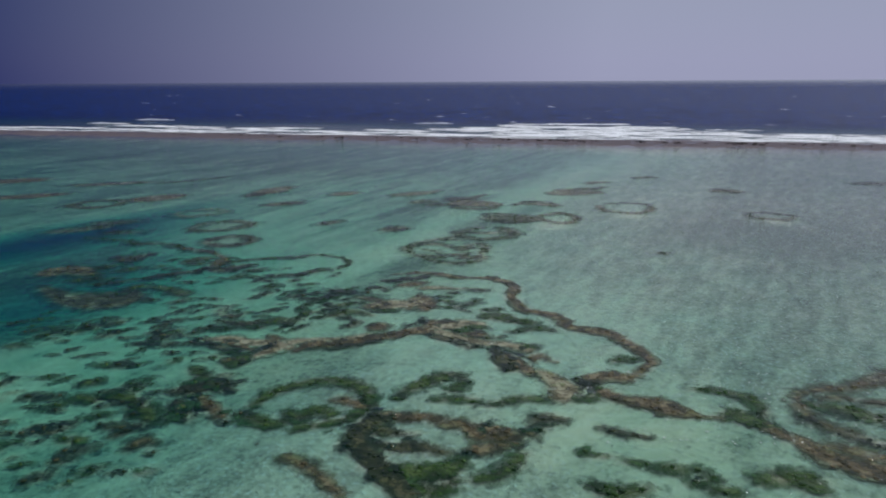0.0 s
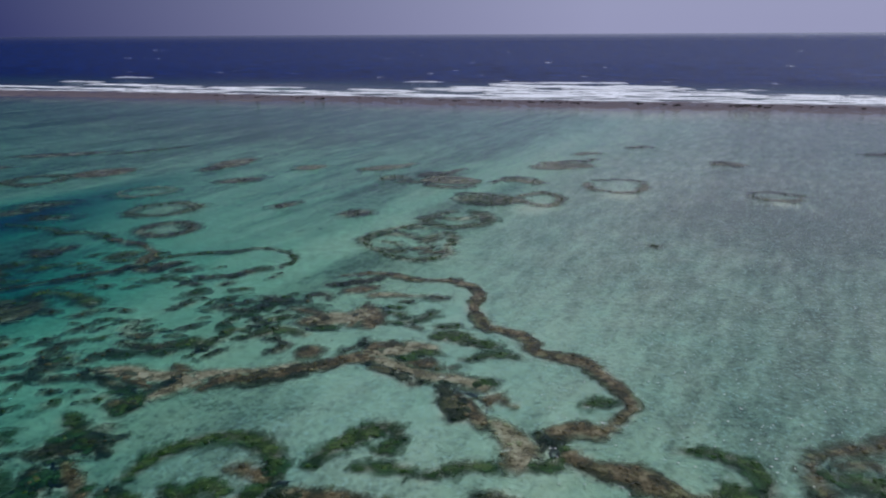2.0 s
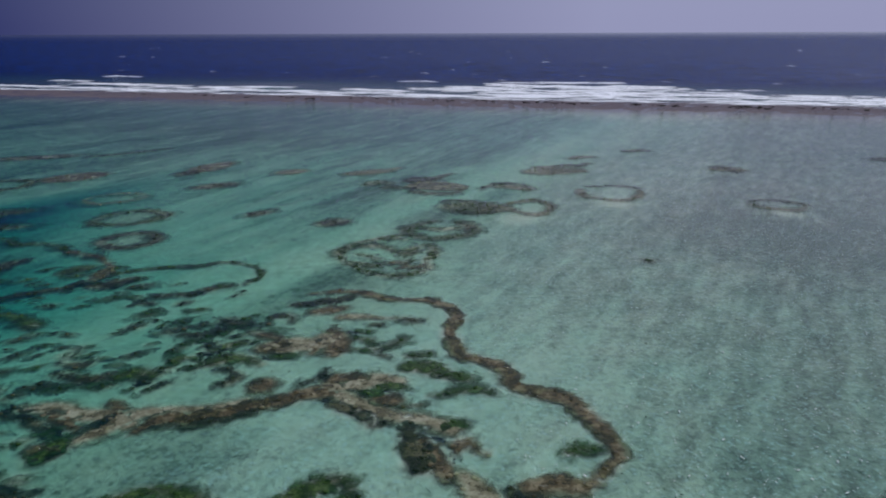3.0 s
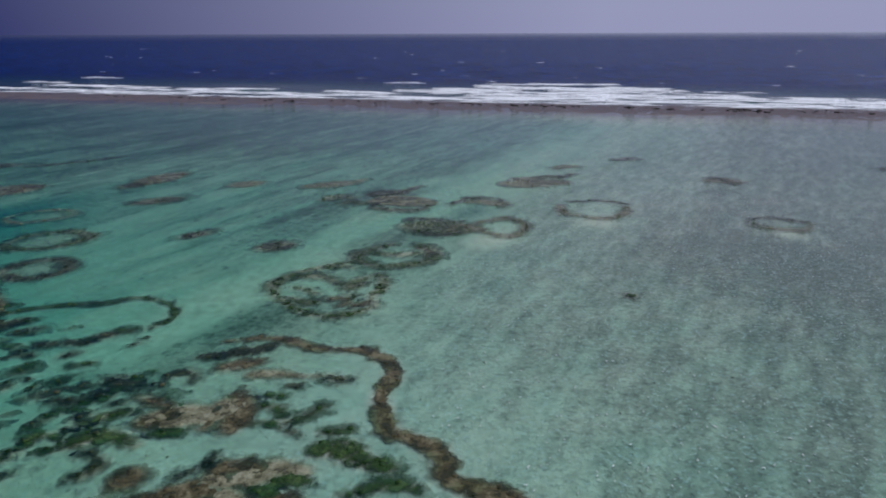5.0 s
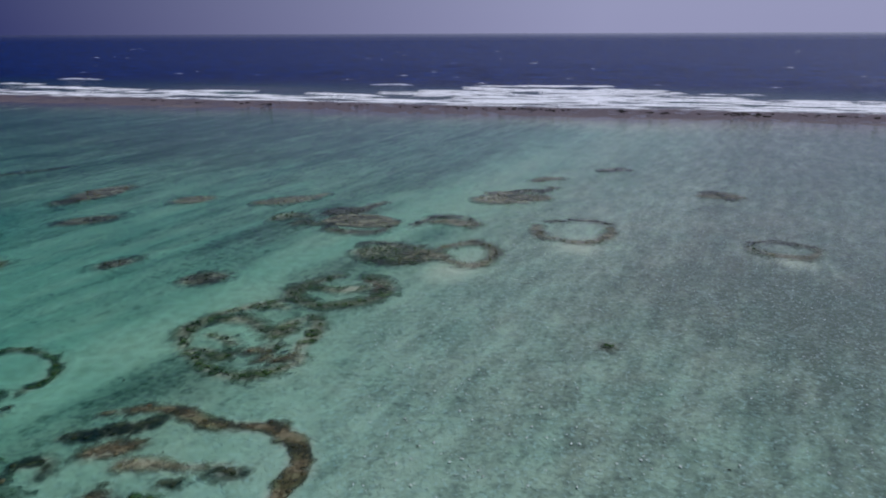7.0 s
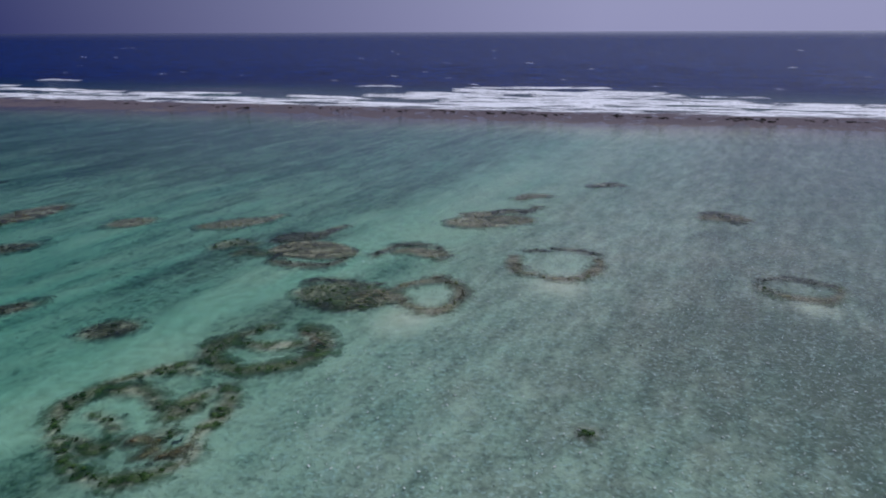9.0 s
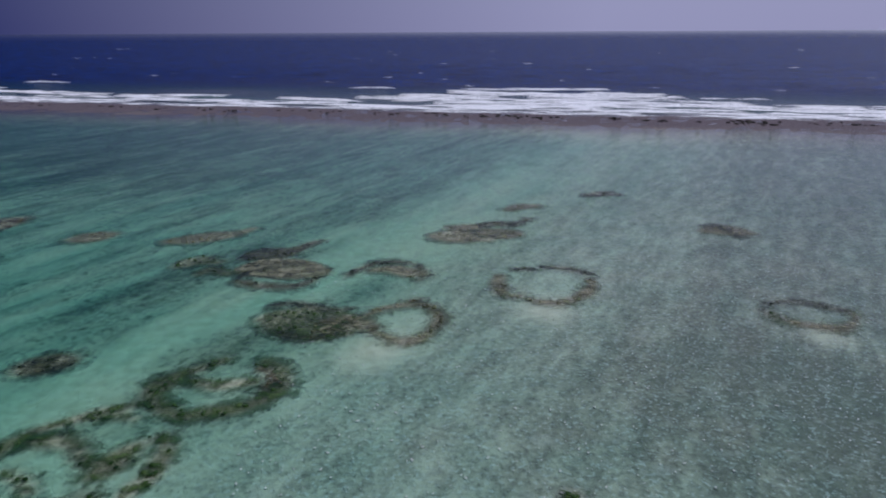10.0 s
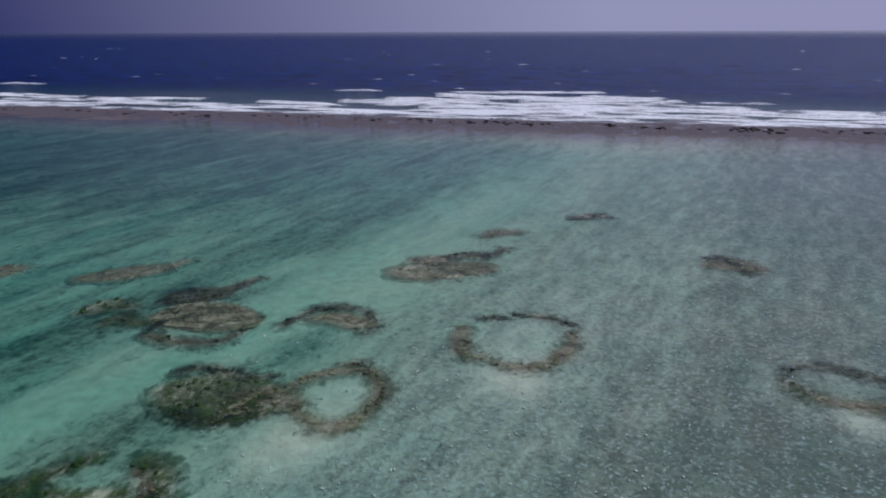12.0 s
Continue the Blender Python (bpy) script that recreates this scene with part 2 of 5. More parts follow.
def foam_material():
    s = Shade("white_foam")
    froth, clots = s.noise(0.5, 5, 0.65), s.noise(0.08, 3)
    col = s.mix(s.ramp(froth, 0.3, 0.6), (0.60, 0.62, 0.66), (0.90, 0.90, 0.92))
    col = s.mix(s.ramp(clots, 0.55, 0.75, 0.0, 0.4), col, (0.62, 0.67, 0.70))
    mat = s.finish(col, 0.8, s.bump(froth, 0.6, 0.4))
    lace = s.noise(0.34, 6, 0.72, s.stretched(radians(-14), 3.4, 1.0))
    thick = s.math("ADD", s.attr("growth"), s.math("MULTIPLY", s.math("SUBTRACT", lace, 0.5), 6.0))
    thick = s.math("ADD", thick, s.math("MULTIPLY", s.math("SUBTRACT", froth, 0.5), 4.5))
    veiled(s, s.bsdf.outputs[0], s.ramp(thick, -1.4, 3.0, 0.0, 0.97))
    return mat


STREAK = radians(61)         # the way in which currents have combed the sand
BED, WATER, FOAM = bed_material(), water_material(), foam_material()


def sand_material():
    s = Shade("pale_coral_sand")
    mottle, speck = s.noise(0.8, 5, 0.6), s.noise(3.0, 3)
    col = s.mix(s.ramp(mottle, 0.35, 0.65), (0.27, 0.285, 0.19), (0.45, 0.455, 0.33))
    col = s.mix(s.ramp(speck, 0.55, 0.7, 0, 0.5), col, (0.14, 0.13, 0.10))
    return s.finish(col, 0.9, s.bump(mottle, 0.4, 0.2))


SAND = sand_material()
# near-white, since part of this rubble imitates sun glints on the water
GLINT_RUBBLE = coral_material("bleached_glint_rubble", (0.55, 0.54, 0.50), (0.70, 0.68, 0.64), (0.80, 0.79, 0.75), False, skin=0.03, weedy=0.0)


# ---- fields over the plan ----
def lattice(ix, iy, seed):
    h = np.sin(ix * 127.1 + iy * 311.7 + seed * 74.7) * 43758.5453
    return h - np.floor(h)


def soft_noise(x, y, seed):
    ix, iy = np.floor(x), np.floor(y)
    fx, fy = x - ix, y - iy
    fx, fy = fx * fx * (3 - 2 * fx), fy * fy * (3 - 2 * fy)
    a = lattice(ix, iy, seed) * (1 - fx) + lattice(ix + 1, iy, seed) * fx
    b = lattice(ix, iy + 1, seed) * (1 - fx) + lattice(ix + 1, iy + 1, seed) * fx
    return (a * (1 - fy) + b * fy) * 2 - 1


def fbm(x, y, size, octaves, seed):
    total, gain = 0.0, 1.0
    for k in range(octaves):
        total = total + gain * soft_noise(x / size, y / size, seed + 13 * k)
        size, gain = size * 0.5, gain * 0.55
    return total / 1.6


def smooth(lo, hi, v):
    t = np.clip((v - lo) / (hi - lo), 0, 1)
    return t * t * (3 - 2 * t)


def seaward(x, y):
    """Metres beyond the line of the reef's crest, negative in the lagoon."""
    return (y - (472 - 0.25 * x) - 6 * soft_noise(x / 60, y * 0 + 3, 5)) / 1.031


def combed(x, y):
    """Across and along the combed sand."""
    return x * math.sin(STREAK) - y * math.cos(STREAK), x * math.cos(STREAK) + y * math.sin(STREAK)


def hollow(x, y, cx, cy, across, along):
    u, v = combed(x - cx, y - cy)
    return np.exp(-(u / across) ** 2 - (v / along) ** 2)


def depth_at(x, y):
    s = seaward(x, y)
    u, v = combed(x, y)
    left = smooth(-68, -130, u + 6 * soft_noise(x / 25, y / 25, 8))
    d = 0.62 - 0.15 * smooth(110, 240, v) + 0.10 * smooth(235, 310, v) - 0.14 * smooth(-75, -25, u) + 0.29 * left + (0.06 + 0.12 * left) * fbm(u / 1.1, v / 8, 4, 3, 21) + 0.08 * fbm(x, y, 5, 3, 22)
    d = d + 4.0 * hollow(x, y, -108, 172, 12, 34) + 1.2 * hollow(x, y, -88, 180, 14, 26) + 0.9 * hollow(x, y, -78, 118, 9, 24) + 0.4 * hollow(x, y, -54, 136, 9, 26) + 1.5 * hollow(x, y, -95, 195, 7, 30) + 0.9 * hollow(x, y, -82, 138, 13, 30)
    # the hollow at (-46, 106) darkens that side in place of shade
    d = d + 0.4 * hollow(x, y, -45, 70, 18, 26) + 0.2 * hollow(x, y, -46, 106, 13, 22) + 1.2 * hollow(x, y, -72, 130, 9, 22) + 0.3 * hollow(x, y, -56, 122, 10, 24)
    d = d + 0.06 * (1 - smooth(100, 135, v)) + 0.11 * smooth(-70, -90, u) + 0.13 * smooth(-62, -88, u) * fbm(u / 6.5, v / 60, 1, 3, 39) + 0.25 * hollow(x, y, 27, 214, 6, 12) - 0.2 * hollow(x, y, 32, 191.5, 5, 6) - 0.12 * hollow(x, y, 57, 205, 5, 5) - 0.12 * hollow(x, y, 98, 193.6, 5, 4)
    d = d - 0.05 * np.exp(-((u + 92) / 6.5) ** 2) * smooth(105, 140, v)
    d = np.maximum(d, 0.25)
    flat = smooth(-92, -20, s)
    d = d * (1 - flat) + flat * (-0.03 - 0.10 * fbm(x, y, 4, 3, 23))
    out = smooth(6, 40, s)
    bank = 3.2 * np.exp(-((x + 122) / 45) ** 2 - ((s - 92) / 26) ** 2)
    return d * (1 - out) + out * np.clip(0.6 + (s - 12) * 0.062 - bank, 0.6, 40)


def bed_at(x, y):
    """The height of the bed: a lagoon shallower than depth_at, whose loss of light is only put into the water's tint,
    then the drop into the open sea.
    """
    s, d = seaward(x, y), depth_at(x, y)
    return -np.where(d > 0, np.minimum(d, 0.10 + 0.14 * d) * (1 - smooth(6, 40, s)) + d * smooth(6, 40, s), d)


def cover_at(x, y):
    """How much weed and rubble lies on the sand."""
    u, v = combed(x, y)
    c = 0.26 + 0.04 * smooth(-90, -60, u) + (0.28 - 0.14 * smooth(-105, -70, u)) * (0.5 * fbm(u / 4.5, v / 16, 1, 3, 31) + 0.5 * fbm(u, v / 2.2, 5, 3, 36)) + 0.10 * fbm(u / 20, v / 120, 1, 2, 32)
    c = c + 0.27 * smooth(-65, 0, u) + 0.10 * smooth(-75, -40, u) * fbm(u / 2.6, v / 45, 1, 3, 38) + 0.20 * smooth(-115, -220, u) + 0.09 * smooth(-92, -125, u) * smooth(130, 170, v) + 0.14 * smooth(215, 290, v) * smooth(-90, -50, u)
    c = c - (0.46 * np.exp(-((u + 92.5 + 3 * fbm(x, y, 30, 2, 33)) / 5.0) ** 2) - 0.12 * np.exp(-((u + 82) / 4) ** 2) * (1 - smooth(185, 215, v)) - 0.18 * np.exp(-((u + 108) / 10) ** 2) * (1 - smooth(215, 275, v))) * smooth(95, 125, v) * (1 - 0.7 * smooth(200, 265, v))
    c = c - 0.28 * hollow(x, y, 4, 108, 30, 40) + 0.12 * hollow(x, y, -16, 76, 20, 22) + 0.15 * hollow(x, y, -32, 78, 16, 26) + 0.35 * hollow(x, y, -16, 94, 6, 10) + 0.12 * hollow(x, y, 8, 178, 10, 28) + 0.22 * smooth(150, 200, v) * (1 - smooth(215, 265, v)) * smooth(-75, -35, u)
    c = c - 0.06 * smooth(-72, -96, u) * (1 - 1.6 * smooth(215, 265, v)) + 0.17 * smooth(-62, -88, u) * fbm(u / 6.5, v / 60, 1, 3, 39) + 0.10 * smooth(-72, -96, u) * smooth(190, 250, v) + 0.10 * smooth(-62, -88, u) * fbm(u / 2.2, v / 10, 1, 3, 44)
    c = c + 0.5 * hollow(x, y, 9, 195, 7, 14) + 0.25 * hollow(x, y, -7, 153, 8, 12) + 0.3 * hollow(x, y, 27, 215, 5, 10) + 0.10 * hollow(x, y, -8, 150, 8, 14) + 0.35 * hollow(x, y, 99, 234, 4, 6)
    c = c - 0.45 * hollow(x, y, 0.5, 164, 9, 9) - 0.45 * hollow(x, y, 12.4, 181.6, 6, 6) - 0.35 * hollow(x, y, 34.8, 201, 5, 5) - 0.2 * hollow(x, y, 58.5, 215, 7, 6) - 0.2 * hollow(x, y, 99.5, 201, 6, 5) + 0.15 * hollow(x, y, -3, 190, 7, 22)
    c = c + 0.06 * hollow(x, y, -14, 118, 18, 26)
    c = c - 0.12 * np.exp(-((u + 90) / 16) ** 2) * smooth(150, 190, v) * (1 - smooth(290, 330, v)) - 0.30 * hollow(x, y, 28, 71, 18, 14)
    # cover near (-92, 138) is weed plus a cloud's shade painted in as weed
    c = c + 0.55 * hollow(x, y, -92, 138, 16, 34) + 0.40 * hollow(x, y, -74, 112, 13, 24) - 0.20 * hollow(x, y, -36, 150, 9, 22) - 0.10 * hollow(x, y, -33, 168, 18, 40) + 0.15 * hollow(x, y, 34, 148, 16, 22) + 0.14 * hollow(x, y, 82, 172, 26, 26)
    c = c - 0.9 * hollow(x, y, 32, 191.5, 4, 5) - 0.6 * hollow(x, y, 57, 205, 4, 5) - 0.6 * hollow(x, y, 98, 193.6, 5, 4) + 0.24 * hollow(x, y, -10, 216, 9, 26)
    return np.clip(c, -0.1, 1.1)


# ---- mesh helpers ----
def sheet(name, xs, ys, height, keep=None, origin=(0, 0, 0)):
    """A mesh over the grid xs * ys with a height for each knot; keep: which knots it holds."""
    nx, ny = len(xs), len(ys)
    X, Y = np.meshgrid(xs, ys)
    co = np.stack([X.ravel() - origin[0], Y.ravel() - origin[1], height.ravel() - origin[2]], 1)
    k = (np.arange(ny - 1)[:, None] * nx + np.arange(nx - 1)[None, :]).ravel()
    quads = np.stack([k, k + 1, k + nx + 1, k + nx], 1)
    if keep is not None:
        quads = quads[keep.ravel()[quads].sum(1) >= 3]
    used, flat = np.unique(quads, return_inverse=True)
    me = bpy.data.meshes.new(name)
    me.from_pydata(co[used].tolist(), [], flat.reshape(-1, 4).tolist())
    me.polygons.foreach_set("use_smooth", np.ones(len(me.polygons), bool))
    return me, used


def give(me, name, values):
    layer = me.attributes.get(name) or me.attributes.new(name, "FLOAT", "POINT")
    layer.data.foreach_set("value", np.ascontiguousarray(values, dtype=np.float32))


def part(name, me, material, parent, label=""):
    ob = new(name, me)
    if material and not me.materials:
        me.materials.append(material)
    ob.parent = parent
    return tagged(ob, label)


def steps(*runs):
    """Knots of a line: (start, stop, step) runs, end to end."""
    line = [np.arange(a, b, c) for a, b, c in runs]
    return np.unique(np.concatenate(line + [np.array([runs[-1][1]])]))


# ---- the seabed and the water over it ----
xs = steps((-5200, -1200, 400), (-1200, -400, 60), (-400, -130, 5), (-130, 150, 1.1), (150, 420, 4), (420, 1200, 60), (1200, 5200, 400))
ys = steps((-1500, -200, 130), (-200, 40, 12), (40, 260, 1.1), (260, 400, 2.2), (400, 640, 2.5), (640, 900, 8), (900, 1500, 40), (1500, 4550, 305))
X, Y = np.meshgrid(xs, ys)
D = depth_at(X, Y)

me, used = sheet("ground", xs, ys, bed_at(X, Y))
give(me, "cover", cover_at(X, Y).ravel()[used])
U, V = combed(X, Y)
give(me, "flat", np.maximum(smooth(-84, -46, U + 8 * fbm(X, Y, 30, 2, 35)), 0.7 * smooth(225, 300, V + 12 * fbm(X, Y, 40, 2, 37))).ravel()[used] * ((1 - 0.8 * hollow(X, Y, 26, 71, 22, 18)) * (1 - 0.3 * smooth(230, 300, V))).ravel()[used])
give(me, "rubble", (smooth(-84, -8, seaward(X, Y) + 9 * fbm(X, Y, 30, 3, 41)) * (1 - smooth(60, 90, seaward(X, Y)))).ravel()[used])
me.materials.append(BED)
tagged(new("ground", me), "pale rippled coral sand with weed under shallow water", "seabed", kind="structure")

S = seaward(X, Y)
wave = smooth(120, 260, S) * (1 - smooth(700, 1500, S)) * (0.45 * np.sin(S / 6.5 + 2.5 * soft_noise(X / 50, Y / 50, 51)) + 0.5 * fbm(X / 3, Y, 14, 3, 52))
me, used = sheet("water", xs, ys, wave)
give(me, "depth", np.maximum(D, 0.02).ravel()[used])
WATER_MESH, WATER_USED = me, used
SHOAL = np.zeros(X.shape)         # where coral stands close under the surface
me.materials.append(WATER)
tagged(new("water", me), "clear turquoise lagoon water turning deep blue offshore", "sea", kind="structure")


# ---- coral ----
def lump(seed, rings=3, sides=8):
    """A knobbly dome of unit radius."""
    rng = np.random.RandomState(seed)
    verts, faces = [], []
    for i in range(rings):
        a = i / rings * math.pi / 2
        for j in range(sides):
            b = (j + 0.5 * (i % 2)) / sides * 2 * math.pi
            r = math.cos(a) * (1 + 0.28 * rng.uniform(-1, 1))
            verts.append((r * math.cos(b), r * math.sin(b), math.sin(a) * (1 + 0.2 * rng.uniform(-1, 1)) - 0.25 * (i == 0)))
    verts.append((0, 0, 1.0))
    for i in range(rings - 1):
        for j in range(sides):
            k = (j + 1) % sides
            faces.append((i * sides + j, i * sides + k, (i + 1) * sides + k, (i + 1) * sides + j))
    faces += [((rings - 1) * sides + j, (rings - 1) * sides + (j + 1) % sides, rings * sides) for j in range(sides)]
    me = bpy.data.meshes.new("coral_head")
    me.from_pydata(verts, [], faces)
    me.polygons.foreach_set("use_smooth", np.ones(len(me.polygons), bool))
    return me


HEADS = {}


def head_mesh(material, k):
    if (material.name, k) not in HEADS:
        me = lump(90 + k)
        me.materials.append(HEAD_OF[material])
        HEADS[material.name, k] = me
    return HEADS[material.name, k]


def curve_through(points, per=10):
    p = np.array(points, float)
    p = np.vstack([2 * p[0] - p[1], p, 2 * p[-1] - p[-2]])
    t = np.linspace(0, 1, per, endpoint=False)[:, None]
    out = []
    for a, b, c, d in zip(p[:-3], p[1:-2], p[2:-1], p[3:]):
        out.append(0.5 * (2 * b + (c - a) * t + (2 * a - 5 * b + 4 * c - d) * t ** 2 + (3 * b - a - 3 * c + d) * t ** 3))
    return np.vstack(out + [p[-2:-1]])


def spine_field(points):
    """How far inside a ribbon of varying half-width; points: x, y, half-width."""
    line = curve_through(points)

    def inside(x, y):
        best = np.full(x.shape, -1e3)
        for px, py, w in line:
            best = np.maximum(best, w + 0.15 - np.hypot(x - px, y - py))
        return best
    reach = line[:, 2].max() + 2.5
    lo, hi = line[:, :2].min(0) - reach, line[:, :2].max(0) + reach
    return inside, (lo[0], hi[0], lo[1], hi[1])


def oval(x, y, cx, cy, rx, ry, turn):
    c, s = math.cos(radians(turn)), math.sin(radians(turn))
    u, v = ((x - cx) * c + (y - cy) * s) / rx, (-(x - cx) * s + (y - cy) * c) / ry
    return np.hypot(u, v), np.arctan2(v, u)


def ring_field(cx, cy, rx, ry, turn, band, gaps, seed):
    small = min(rx, ry)

    def inside(x, y):
        r, a = oval(x, y, cx, cy, rx, ry, turn)
        wobble = 0.10 * soft_noise(2 * np.cos(a) + 9, 2 * np.sin(a) + 9, seed)
        wide = band * (1 + 0.55 * soft_noise(1.7 * np.cos(a) + 4, 1.7 * np.sin(a) + 4, seed + 1))
        d = wide / 2 - np.abs(r - 1 + wobble + band / 2 / small) * small
        for at, half in gaps:
            off = np.abs((a - radians(at) + math.pi) % (2 * math.pi) - math.pi)
            d = d - band * 0.8 * (1 - smooth(radians(half) * 0.6, radians(half) * 1.2, off))
        return d
    reach = max(rx, ry) * 1.2 + 3
    return inside, (cx - reach, cx + reach, cy - reach, cy + reach)


def mound_field(cx, cy, rx, ry, turn):
    def inside(x, y):
        r, a = oval(x, y, cx, cy, rx, ry, turn)
        return (1 - r) * min(rx, ry)
    reach = max(rx, ry) * 1.2 + 3
    return inside, (cx - reach, cx + reach, cy - reach, cy + reach)


def thinned(deep, over):
    """The depth of water put into the tint over a coral's top."""
    return np.minimum(deep * (1 - 0.80 * over), deep * (1 - over) + 0.42 * over)


def shoal(inside, bounds, share=1.0):
    """Marks where coral leaves little water."""
    x0, x1, y0, y1 = bounds
    near = np.ix_((ys > y0) & (ys < y1), (xs > x0) & (xs < x1))
    if near[0].size and near[1].size:
        SHOAL[near] = np.maximum(SHOAL[near], share * smooth(-0.6, 1.0, inside(X[near], Y[near])))


SEED = [100]


def reef(name, label, field, material, top=0.10, broken=0.10, ragged=1.0, edge=1.5, solid=1.5, heads=12, group="", category="coral reef", clump=2.4, depth=None, thin=0.0):
    """A growth of coral on the seabed: ragged in plan, rough on top. broken: the share of it that is gaps of sand."""
    SEED[0] += 1
    seed = SEED[0]
    rng = np.random.RandomState(seed)
    inside, (x0, x1, y0, y1) = field
    far = (y0 + y1) / 2
    cell = 0.30 if far < 130 else 0.42 if far < 200 else 0.55
    gx, gy = np.arange(x0, x1, cell), np.arange(y0, y1, cell)
    GX, GY = np.meshgrid(gx, gy)
    wx, wy = GX + 0.5 * fbm(GX, GY, 3, 2, seed), GY + 0.5 * fbm(GX, GY, 3, 2, seed + 7)
    d = inside(wx, wy) + ragged * (0.75 * fbm(GX, GY, 2.6, 3, seed + 1) + 0.55 * fbm(GX, GY, 1.1, 2, seed + 2))
    if broken:
        holes = fbm(GX, GY * 1.3, clump, 3, seed + 3)
        d = np.minimum(d, (holes + 0.75 - 1.5 * broken) * 2.2)
    # growth thinned further out, putting the haze over far coral into its cover
    hazed = float(smooth(135, 190, far))
    solid, thin = solid * (1 - 0.48 * hazed), thin + 0.16 * hazed
    d = np.minimum(d, 0.55 + 0.25 * fbm(GX, GY, 2.2, 2, seed + 5))
    shoal(inside, (x0, x1, y0, y1))
    bed = bed_at(GX, GY)
    rough = 0.5 + 0.8 * fbm(GX, GY, 1.3, 3, seed + 4)
    awash = 0.02 + smooth(-0.5, 1.2, d) * top * np.clip(rough, 0.1, 1.6)
    z = np.where(d > -edge, awash, bed - 0.05)
    cx, cy = (x0 + x1) / 2, (y0 + y1) / 2
    base = tagged(new(name), label, category, group)
    base.location = (cx, cy, float(bed_at(np.array(cx), np.array(cy))))
    me, used = sheet("reef_body", gx, gy, z, d > -edge - 0.3, base.location)
    give(me, "growth", solid * d.ravel()[used] - thin)
    deep, over = depth_at(GX, GY), smooth(-0.6, 1.0, inside(GX, GY))
    deep = thinned(deep, over) if depth is None else np.full(GX.shape, depth)
    give(me, "depth", np.maximum(deep, 0.02).ravel()[used])
    if not len(me.polygons):
        raise ValueError("empty reef: " + label)
    part("reef_body", me, material, base)
    spots = np.argwhere(d > 0.4)
    for k in rng.permutation(len(spots))[:heads]:
        i, j = spots[k]
        size = rng.uniform(0.18, 0.42)
        ob = part("coral_head", head_mesh(material, rng.randint(4)), None, base)
        ob.matrix_basis = Matrix.Translation((gx[j] - cx, gy[i] - cy, z[i, j] - base.location.z - 0.03)) @ pose(0, 0, 0, 0, 0, rng.uniform(0, 360)) @ Matrix.Diagonal((size, size * rng.uniform(0.7, 1.2), size * 0.34, 1))
    return base


def ridge(label, points, material=BROWN, **how):
    return reef("coral_ridge", label, spine_field(points), material, **how)


def patch(label, points, material=BROWN, **how):
    return reef("coral_patch", label, spine_field(points), material, **how)


def ring(label, cx, cy, rx, ry, turn=0, band=2.2, material=BROWN, gaps=(), floor=None, **how):
    base = reef("ring_reef", label, ring_field(cx, cy, rx, ry, turn, band, gaps, SEED[0]), material, **how)
    if floor is not None:
        inside, (x0, x1, y0, y1) = mound_field(cx, cy, rx * 0.92, ry * 0.92, turn)
        gx, gy = np.arange(x0, x1, 0.6), np.arange(y0, y1, 0.6)
        GX, GY = np.meshgrid(gx, gy)
        shoal(inside, (x0, x1, y0, y1), 0.55)
        d = inside(GX, GY) + 0.6 * fbm(GX, GY, 3, 3, SEED[0] + 60)
        bed = bed_at(GX, GY)
        z = bed - 0.06 + (0.075 + 0.02 * fbm(GX, GY, 2, 3, SEED[0] + 61)) * smooth(-0.2, 1.4, d)
        me, used = sheet("sand_floor", gx, gy, z, d > -0.25, base.location)
        part("sand_floor", me, SAND, base, "pale rubble and sand inside the ring")
    return base


def mound(label, cx, cy, rx, ry, turn=0, material=BROWN, **how):
    return reef("coral_patch", label, mound_field(cx, cy, rx, ry, turn), material, **how)


# the long winding ridge on the edge of the sand flat
ridge("dark brown winding coral ridge on pale sand", [(-11.1, 142.7, 0.4), (-8, 143.4, 0.6), (-4.7, 143.5, 0.7), (-2.1, 142.9, 1), (0.3, 141.4, 0.9), (2.6, 140.1, 0.8), (9.1, 139.4, 1), (11.6, 137.6, 1.2), (13.4, 135.6, 1.1), (14, 133, 1.1), (13.7, 130.5, 1.4), (12.9, 128.4, 1), (12.7, 126.3, 1.2), (13.4, 123.7, 1.2), (13.7, 121.3, 1.3), (14.4, 119.3, 1.3), (16.3, 118.1, 1.2), (18.3, 116.7, 1.3), (19.8, 115.1, 1.3), (20.7, 113.1, 1.2), (20.7, 110.7, 1), (22.8, 109.1, 1.4), (25.7, 107.8, 1.5), (27.6, 106.3, 1.3), (29.7, 101.1, 1.2), (30.4, 98.5, 1.1), (30.4, 95.2, 0.8), (29, 93.2, 0.8), (27.1, 91.2, 0.8), (25.2, 90.2, 1.2), (22.7, 90.7, 1.3), (20.3, 90.1, 1.3)], BROWN, heads=60, solid=2.6, broken=0.03)
ridge("dark weedy coral at the start of a ridge", [(-10.3, 138.4, 0.7), (-7.8, 139.4, 1.2), (-5.5, 140.1, 1), (-4.2, 141.1, 0.7)], DARK, heads=3)
patch("brown and dark coral clump on pale sand", [(-8.8, 134.8, 1.2), (-6.7, 135.5, 1.5), (-4.6, 136.3, 0.9)], BROWN, heads=2)
ridge("thin pale rubble strip across a sand pool", [(-4.5, 132.8, 1.2), (-1.5, 132.7, 1), (1.6, 132.2, 0.7), (3.9, 132, 0.5)], PALE, heads=2, broken=0.14)
patch("small dark coral patch in a sand pool", [(5.3, 132.3, 0.4), (6.7, 131.4, 0.9), (7.8, 130.8, 0.6)], DARK, heads=2)
